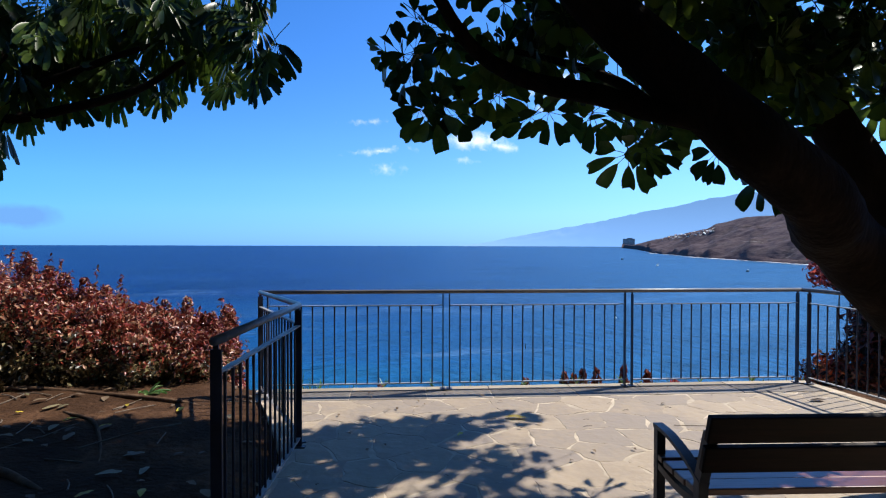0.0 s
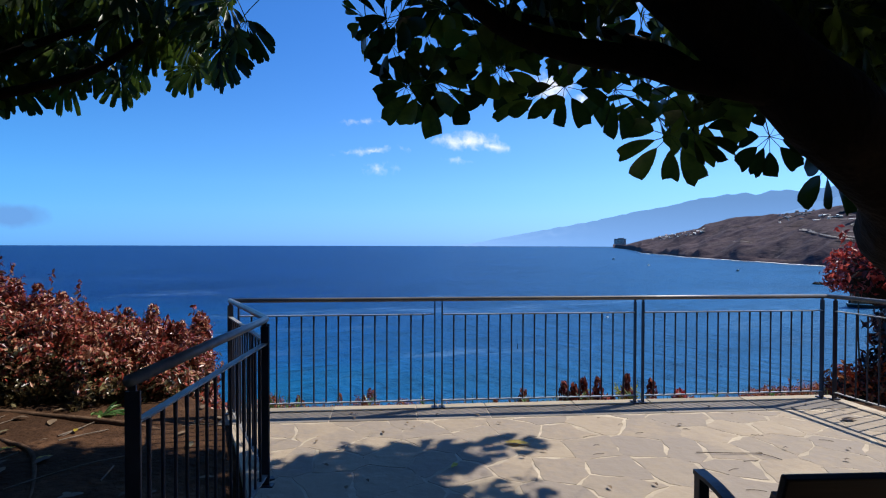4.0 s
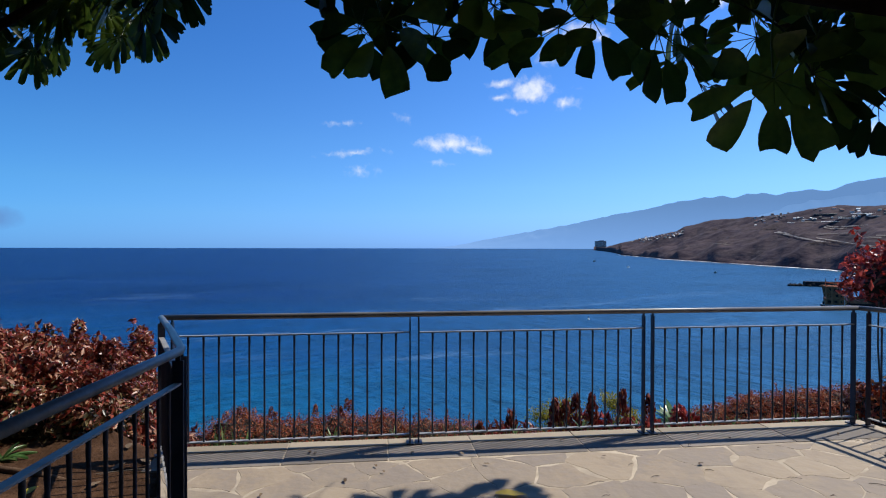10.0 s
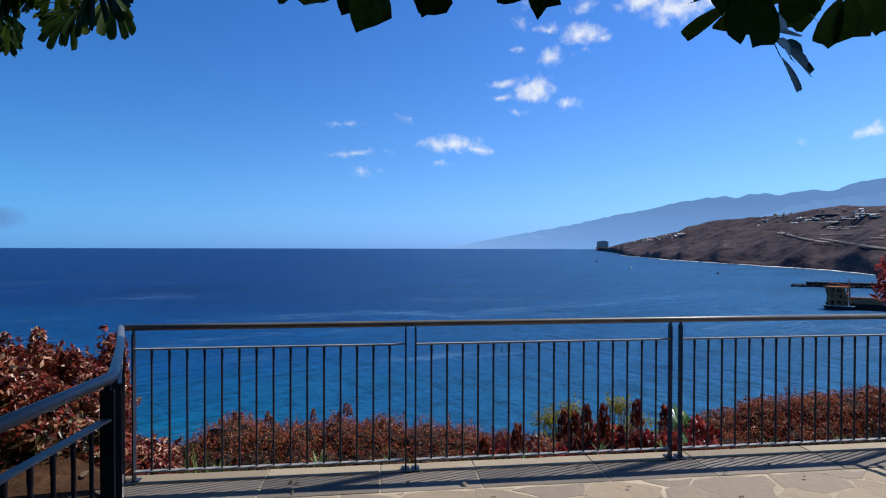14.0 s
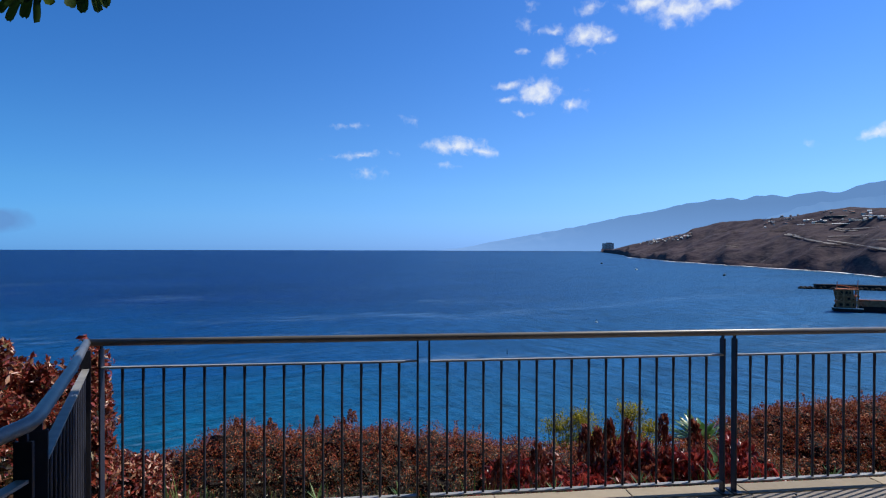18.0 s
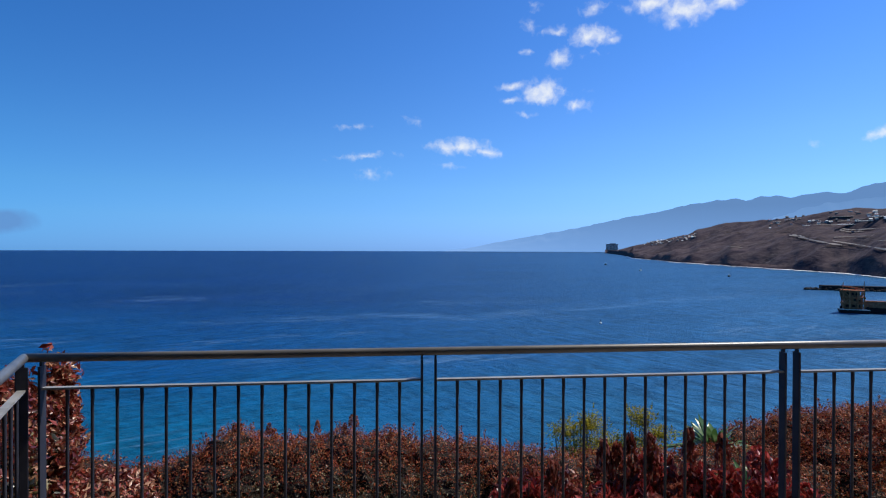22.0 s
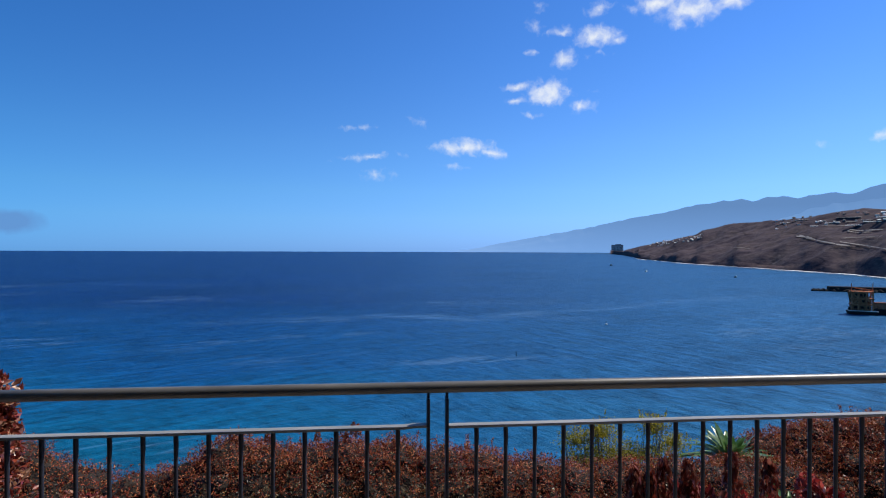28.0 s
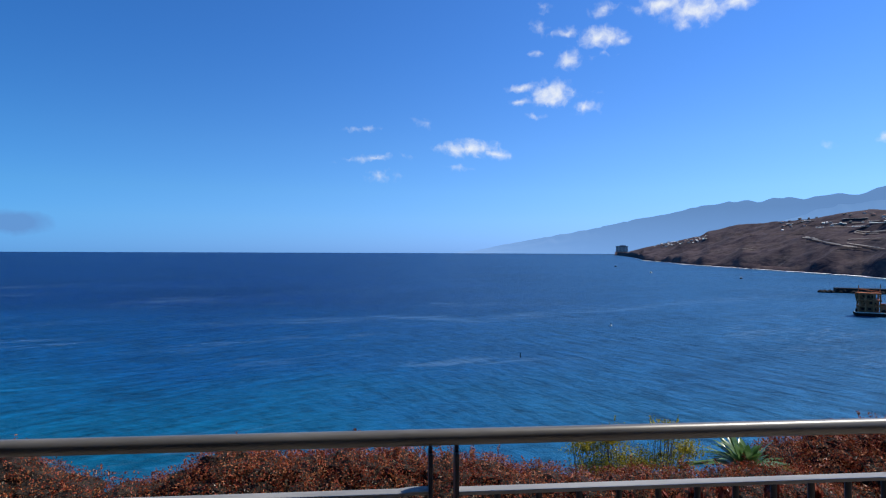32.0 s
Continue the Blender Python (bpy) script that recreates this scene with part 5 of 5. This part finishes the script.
# ---- umbrella trees ----
def umbrella_leaf_mesh(seed, drooping=False):
    """A compound leaf: its hub at the origin, the stalk rising behind it, broad leaflets with torn ends spread round the hub like
    the ribs of an umbrella seen from below. drooping: longer, narrower leaflets that hang."""
    rr = random.Random(seed)
    bm = bmesh.new()
    stalk = rr.uniform(0.22, 0.34)
    tube(bm, smooth_line([(0, 0, 0), (rr.uniform(-.02, .02), 0.03, stalk * 0.5), (rr.uniform(-.06, .06), 0.10, stalk)], 3), 0.0032, 4, cap=False)
    n = rr.randint(8, 11)
    for i in range(n):
        a = 2 * math.pi * (i + rr.uniform(-.22, .22)) / n
        spoke = Vector((math.sin(a), 0, -math.cos(a)))
        out = (spoke * 0.6 + Vector((0, -0.25, -0.75)) if drooping else spoke * 0.86 + Vector((0, rr.uniform(-.5, -.15), rr.uniform(-.34, -.1)))).normalized()
        side = out.cross(Vector((0, -1, 0.15))).normalized()
        side = (side + Vector((0, rr.uniform(-.35, .35), 0))).normalized()
        up = side.cross(out)
        foot = out * rr.uniform(0.055, 0.085)
        tube(bm, [(0, 0, 0), foot], 0.0019, 3, cap=False)
        ln, w, sag = (rr.uniform(0.15, 0.20), rr.uniform(0.021, 0.029), 0.35) if drooping else (rr.uniform(0.105, 0.15), rr.uniform(0.030, 0.045), rr.uniform(0.08, 0.3))
        if spoke.z > 0.4:
            ln *= 0.85
        prev = None
        torn = 0.35 if drooping else rr.uniform(0.45, 0.95)
        for t, k in ((0, 0.10), (0.16, 0.42), (0.4, 0.78), (0.64, 0.98), (0.84, 1.0), (0.95, 0.90), (1.0, torn)):
            c = foot + out * ln * t - Vector((0, 0, 1)) * ln * sag * t * t
            cup = up * w * 0.32 * k
            rag = 0.012 * max(0, t - 0.7) / 0.3
            row = [bm.verts.new(c + side * w * k + cup + out * rr.uniform(-rag, rag)), bm.verts.new(c + out * rr.uniform(-rag, 0)),
                   bm.verts.new(c - side * w * k + cup + out * rr.uniform(-rag, rag))]
            if prev:
                bm.faces.new((prev[0], row[0], row[1], prev[1]))
                bm.faces.new((prev[1], row[1], row[2], prev[2]))
            prev = row
    me = bpy.data.meshes.new("compound_leaf")
    bm.to_mesh(me)
    bm.free()
    me.materials.append(LEAF)
    me.shade_smooth()
    return me


LEAVES = [umbrella_leaf_mesh(s) for s in range(10)]
DROOPING = [umbrella_leaf_mesh(s, True) for s in range(20, 28)]


def hang_leaf(parent, hub, rr, scale=1.0, kinds=LEAVES):
    """A compound leaf whose hub is at the given place."""
    yaw = rr.uniform(-50, 50) if rr.random() < 0.82 else rr.uniform(0, 360)
    m = pose(*hub, rr.uniform(-28, 26), rr.uniform(-24, 24), yaw) @ Matrix.Scale(scale * rr.uniform(0.88, 1.1), 4)
    return piece("compound_leaf", rr.choice(kinds), parent, at=m)


def joined_leaves(parent, origin, boxes, rr):
    """The high, uncountable part of a crown as one mesh, added out of view to cast shade."""
    Vs, Fs, k = [], [], 0
    data = []
    for me in LEAVES:
        v = np.empty(len(me.vertices) * 3)
        me.vertices.foreach_get("co", v)
        data.append((v.reshape(-1, 3), np.array([tuple(p.vertices) for p in me.polygons if len(p.vertices) == 4])))
    for x0, x1, y0, y1, z0, z1, n in boxes:
        for _ in range(n):
            v, f = rr.choice(data)
            m = np.array(pose(rr.uniform(x0, x1) - origin[0], rr.uniform(y0, y1) - origin[1], rr.uniform(z0, z1) - origin[2],
                              rr.uniform(-100, -45), rr.uniform(-20, 20), rr.uniform(0, 360)))
            Vs.append(v @ m[:3, :3].T * rr.uniform(1.2, 1.6) + m[:3, 3])
            Fs.append(f + k)
            k += len(v)
    tagged(piece("high_foliage", fast_mesh("high_foliage", np.concatenate(Vs), np.concatenate(Fs), LEAF), parent), kind="stuff")


def umbrella_tree(base, trunk, limbs, hubs, fill, label, seed, high=None, leaf=1.12, kinds=LEAVES, extra=1):
    """trunk, limbs: lists of (points, radii); hubs: leaf clusters by place; fill: boxes (x0, x1, y0, y1, z0, z1, count)."""
    rr = random.Random(seed)
    t = empty("umbrella_tree", base, label=label, category="tree")
    o = Vector(base)

    def limb(name, pts, r0, r1):
        line = smooth_line([Vector(p) - o for p in pts], 6)
        n = len(line)
        bm = bmesh.new()
        tube(bm, [p + Vector((noise.noise(p * 3), noise.noise(p * 3 + Vector((9, 0, 0))), 0)) * 0.03 for p in line],
             [(r0 + (r1 - r0) * i / (n - 1)) * (1 + 0.12 * noise.noise(line[i] * 6)) for i in range(n)], 14)
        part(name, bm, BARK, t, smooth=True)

    limb("trunk", *trunk)
    for pts, r0, r1 in limbs:
        limb("limb", pts, r0, r1)
    for h in hubs:
        hang_leaf(t, Vector(h) - o, rr, leaf * (0.90 if h[1] < -3.05 else 0.95 if h[1] < -2.65 else 1.05), kinds)
        for _ in range(extra if h[2] > 2.45 else 0):
            hang_leaf(t, Vector(h) - o + Vector((rr.uniform(-.18, .18), rr.uniform(0, .24), rr.uniform(0.16, .34))), rr, leaf, kinds)
    if high:
        joined_leaves(t, base, high, rr)
    for x0, x1, y0, y1, z0, z1, k in fill:
        for _ in range(k):
            hang_leaf(t, Vector((rr.uniform(x0, x1), rr.uniform(y0, y1), rr.uniform(z0, z1))) - o, rr, leaf, kinds)
    return t


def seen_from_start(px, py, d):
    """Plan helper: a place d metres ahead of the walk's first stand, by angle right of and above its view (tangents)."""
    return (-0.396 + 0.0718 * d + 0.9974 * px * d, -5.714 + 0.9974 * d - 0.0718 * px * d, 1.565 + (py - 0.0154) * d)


RIGHT_HUBS = [(-0.06, -2.40, 2.32), (0.18, -2.30, 2.49), (-0.39, -2.39, 2.55), (-0.32, -2.40, 2.34), (-0.16, -2.35, 2.38), (0.27, -2.77, 2.23), (0.36, -2.80, 2.25),
              (0.67, -2.60, 2.30), (1.05, -2.05, 2.62), (1.25, -2.30, 2.42), (1.13, -2.10, 2.29), (0.72, -3.20, 1.98), (0.64, -3.18, 1.97), (-0.24, -2.55, 2.31),
              (1.34, -2.75, 2.06), (1.46, -2.95, 1.90), (0.35, -2.60, 2.65), (0.48, -2.90, 2.46), (0.05, -2.45, 2.60), (0.08, -2.60, 2.40),
              (0.90, -2.75, 2.32), (0.52, -2.70, 2.42), (-0.42, -2.15, 2.75), (-0.20, -2.10, 2.72), (0.95, -2.30, 2.36),
              (0.80, -3.12, 2.10), (1.10, -2.85, 2.32), (1.25, -2.68, 2.30), (1.62, -2.80, 2.16)]
umbrella_tree((4.0, -2.49, -0.1), ([(4.0, -2.49, -0.15), (3.31, -2.54, 0.6), (2.62, -2.59, 1.18), (2.02, -2.80, 1.58), (1.62, -3.16, 1.72), (1.08, -3.36, 2.04), (0.57, -3.24, 2.56), (-0.15, -3.2, 3.3)], 0.25, 0.10),
              [([(3.45, -2.53, 0.45), (3.00, -2.48, 1.15), (2.62, -2.45, 1.8), (2.22, -2.35, 2.5), (1.85, -2.2, 3.5)], 0.19, 0.11),
               ([(1.75, -3.12, 1.62), (1.15, -3.41, 1.99), (0.58, -3.21, 2.21), (0.03, -2.99, 2.44), (-0.40, -3.1, 2.87)], 0.078, 0.026),
               ([(0.75, -3.27, 2.15), (0.62, -2.9, 2.42), (0.40, -2.55, 2.62), (-0.1, -2.3, 2.80)], 0.032, 0.012),
               ([(1.9, -2.95, 1.6), (1.8, -2.4, 2.2), (1.5, -2.1, 2.6), (1.1, -1.9, 2.85)], 0.05, 0.015)],
              RIGHT_HUBS,
              [(0.2, 2.4, -2.9, -1.8, 2.78, 3.5, 88), (0.5, 2.6, -2.9, -2.3, 2.6, 3.0, 22), (-0.4, 1.2, -3.3, -1.9, 2.85, 3.6, 25), (2.0, 2.95, -3.1, -2.3, 2.45, 3.4, 60),
               (-0.35, 0.4, -2.6, -2.1, 2.62, 2.9, 9), (1.5, 2.2, -2.9, -2.2, 2.45, 2.8, 24), (2.5, 3.5, -2.7, -1.6, 2.05, 3.4, 42)],
              "leaning umbrella tree with a dark trunk shading the bench", 41,
              # unseen canopy boxes, placed to shade the paving, the bank and the lower leaves
              [(-0.4, 1.75, -4.4, -0.6, 4.1, 4.9, 430), (-0.4, 1.75, -0.6, 0.15, 4.4, 5.0, 100), (1.5, 3.6, -3.8, -0.6, 4.1, 4.9, 150), (1.7, 3.75, -0.6, 0.12, 4.4, 5.0, 54), (-3.0, 6.0, -9.5, -4.6, 3.3, 5.0, 1100), (-2.8, -0.4, -6.0, -1.2, 4.3, 5.2, 420), (-1.4, 0.6, -1.4, -0.4, 4.3, 5.1, 300), (2.4, 3.5, -4.6, -2.6, 2.9, 4.4, 160)], 1.0)
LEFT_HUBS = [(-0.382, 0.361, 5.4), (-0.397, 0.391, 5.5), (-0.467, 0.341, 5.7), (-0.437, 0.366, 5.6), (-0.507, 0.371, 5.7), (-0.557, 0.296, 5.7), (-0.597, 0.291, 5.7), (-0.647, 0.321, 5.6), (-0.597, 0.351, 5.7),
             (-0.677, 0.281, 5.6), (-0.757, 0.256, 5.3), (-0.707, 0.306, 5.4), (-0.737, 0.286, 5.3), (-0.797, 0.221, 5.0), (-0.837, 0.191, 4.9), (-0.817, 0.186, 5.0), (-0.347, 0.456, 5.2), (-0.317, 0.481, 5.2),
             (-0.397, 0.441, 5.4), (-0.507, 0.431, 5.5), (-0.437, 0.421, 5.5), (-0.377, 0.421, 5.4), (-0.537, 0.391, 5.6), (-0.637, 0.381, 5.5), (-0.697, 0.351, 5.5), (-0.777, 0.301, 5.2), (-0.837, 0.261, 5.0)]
umbrella_tree((-4.7, -1.6, -0.1), ([(-4.7, -1.6, -0.15), (-4.75, -1.5, 0.9), (-4.75, -1.1, 1.7), (-4.6, -0.7, 2.35), (-4.1, -0.4, 3.3)], 0.22, 0.09),
              [([(-4.7, -0.8, 2.15), (-4.2, -0.5, 2.57), (-3.6, -0.4, 2.74), (-2.9, -0.35, 2.97), (-2.5, -0.3, 3.26)], 0.065, 0.025),
               ([(-4.5, -0.6, 2.5), (-3.7, -0.3, 3.05), (-2.7, -0.2, 3.5)], 0.06, 0.02)],
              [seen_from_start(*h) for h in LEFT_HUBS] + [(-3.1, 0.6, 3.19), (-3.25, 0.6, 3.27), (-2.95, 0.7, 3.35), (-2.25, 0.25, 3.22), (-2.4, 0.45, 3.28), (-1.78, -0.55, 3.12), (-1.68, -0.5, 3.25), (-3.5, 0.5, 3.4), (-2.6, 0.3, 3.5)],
              [(-4.2, -2.6, -0.6, 0.2, 3.5, 4.2, 60), (-5.0, -3.2, -0.9, 0.2, 2.95, 3.9, 55)],
              "umbrella tree with glossy sunlit leaves over the bank", 42,
              [(-5.5, -2.6, -8.0, -2.4, 3.4, 4.6, 420)], 1.15, DROOPING, 2)

# hedges added out of view behind and beside the walk, to block sky light
bush("unseen_sky_block_hedge", [(x, -10.8 + 0.3 * math.sin(x * 2), 2.0, 1.6, 0.9, 3.4) for x in (-9, -7, -5, -3, -1, 1, 3, 5, 7, 9)], 16000, 0.2, BLADE,
     (0, -10.5, -0.2), "unseen tall green hedge added behind the bench to block sky light", 51, "hedge", stems=6, core=0.9)
bush("unseen_sky_block_hedge", [(-10.2 + 0.3 * math.sin(y * 2), y, 1.8, 0.9, 1.6, 3.2) for y in (-9, -7, -5, -3, -1.2)], 9000, 0.2, BLADE,
     (-10.2, -5.0, -0.2), "unseen tall green hedge added beside the planted bank to block sky light", 52, "hedge", stems=6, core=0.9)
bush("unseen_sky_block_hedge", [(10.4 + 0.3 * math.sin(y * 2), y, 1.2, 0.9, 1.6, 2.8) for y in (-9, -7, -5, -3, -1.2)], 8000, 0.2, BLADE,
     (10.4, -5.0, -0.2), "unseen green hedge added beyond the side railing to block sky light", 53, "hedge", stems=6, core=0.9)

# ---- fallen leaves ----
def fallen_leaf(x, y, z, size, mat, label, seed, turn=None):
    rr = random.Random(seed)
    verts, faces = [], []
    for k in range(6):
        t = k / 5
        w = size * 0.19 * math.sin(math.pi * min(1, 0.1 + 0.9 * t)) + 0.003
        zz = 0.012 + 0.010 * math.sin(t * 3.1) * rr.uniform(0.3, 1.4) + 0.012 * (t - 0.5) ** 2
        verts += [(size * (t - .5), w, zz + w * 0.06), (size * (t - .5), 0, zz), (size * (t - .5), -w, zz + w * 0.1)]
    for k in range(5):
        o = 3 * k
        faces += [(o, o + 3, o + 4, o + 1), (o + 1, o + 4, o + 5, o + 2)]
    ob = piece("fallen_leaf", mesh_of("fallen_leaf", verts, faces, mat, True), at=pose(x, y, z, 0, 0, rr.uniform(0, 360) if turn is None else turn))
    tagged(ob, label, "leaf", "fallen leaves")


fallen_leaf(0.58, -0.98, 0.0, 0.20, LEAF_DRY, "curled yellow fallen leaf on the paving", 1, -12)
fallen_leaf(0.04, -1.36, 0.0, 0.09, LEAF_DRY, "small yellow leaf lying on the paving", 2)
fallen_leaf(3.62, -0.66, 0.0, 0.16, LEAF_DEAD, "pale dry leaf lying near the corner of the railing", 3)


def fallen_twig(pts, r, label):
    bm = bmesh.new()
    tube(bm, smooth_line(pts, 4), r, 6)
    tagged(part("fallen_twig", bm, TWIG), label, "twig")


fallen_twig([(1.86, -1.26, 0.010), (2.1, -1.30, 0.012), (2.34, -1.32, 0.010)], 0.0032, "thin dry twig lying on the paving")
fallen_twig([(2.30, -1.315, 0.012), (2.36, -1.37, 0.010), (2.40, -1.45, 0.010)], 0.0028, "short forked end of a dry twig on the paving")
fallen_twig([(-2.75, -1.6, 0.06), (-2.45, -1.35, 0.09), (-2.2, -1.15, 0.08)], 0.007, "pale dry stick lying on the soil")

# scraps of twig swept about the paving, and dry sticks on the bank
rng = random.Random(14)
for i in range(16):
    x, y, a, ln = rng.uniform(0.8, 3.9), rng.uniform(-2.0, -0.4), rng.uniform(-0.5, 0.5), rng.uniform(0.04, 0.12)
    dx, dy = math.cos(a) * ln, math.sin(a) * ln
    fallen_twig([(x, y, 0.006), (x + dx * 0.5, y + dy * 0.5 + 0.006, 0.008), (x + dx, y + dy, 0.006)], rng.uniform(0.0014, 0.0022), "scrap of dry twig lying on the paving")
for i in range(26):
    x, y, a, ln = rng.uniform(-4.4, -1.7), rng.uniform(-2.6, -0.2), rng.uniform(0, 3.14), rng.uniform(0.12, 0.4)
    line = [(x + math.cos(a) * ln * k, y + math.sin(a) * ln * k) for k in (0, 0.5, 1)]
    fallen_twig([(u, v + 0.02 * (k == 1), ground_height(u, v) + 0.012) for k, (u, v) in enumerate(line)], rng.uniform(0.003, 0.006), "thin dry stick lying on the soil bank")


def surface_root(pts, r0, r1):
    """A root half buried in the bank."""
    line = smooth_line([(x, y, ground_height(x, y) + up) for x, y, up in pts], 6)
    n = len(line)
    bm = bmesh.new()
    tube(bm, line, [(r0 + (r1 - r0) * i / (n - 1)) * (1 + 0.25 * noise.noise(Vector(line[i]) * 5)) for i in range(n)], 8)
    tagged(part("surface_root", bm, ROOT, smooth=True), "brown tree root lying half buried in the soil bank", "root", "roots in the bank")


surface_root([(-4.7, 0.15, 0.0), (-4.1, 0.08, 0.015), (-3.2, -0.14, 0.012), (-2.6, -0.34, 0.008), (-2.1, -0.52, -0.02)], 0.032, 0.018)
surface_root([(-4.4, -1.9, 0.0), (-3.7, -1.75, 0.02), (-3.1, -1.9, 0.01), (-2.6, -2.2, -0.02)], 0.05, 0.02)
surface_root([(-3.4, -0.65, 0.0), (-3.0, -0.95, 0.015), (-2.7, -1.4, 0.0), (-2.5, -1.8, -0.02)], 0.02, 0.010)
rng = random.Random(5)
for i in range(44):
    fallen_leaf(rng.uniform(-1.0, 3.9), rng.uniform(-2.3, -0.1), 0.0, rng.uniform(0.025, 0.06), LEAF_DEAD, "tiny dry leaf scrap on the paving", 300 + i)
rng = random.Random(77)
for i in range(60):
    x, y = rng.uniform(-4.6, -1.35), rng.uniform(-3.4, 0.1)
    dry = rng.random() < 0.25
    fallen_leaf(x, y, ground_height(x, y) + 0.005, rng.uniform(0.05, 0.13), LEAF_DRY if dry else LEAF_DEAD,
                "yellow fallen leaf on the soil" if dry else "dry brown fallen leaf on the soil", 100 + i)

rng = random.Random(88)
for i in range(44):
    x, y = rng.uniform(-4.4, -1.4), rng.uniform(-3.2, -0.2)
    fallen_leaf(x, y, ground_height(x, y) + 0.008, rng.uniform(0.09, 0.17), LEAF_PALE if rng.random() < 0.6 else LEAF_DEAD,
                "pale fallen umbrella-tree leaflet on the soil", 500 + i)


paving()
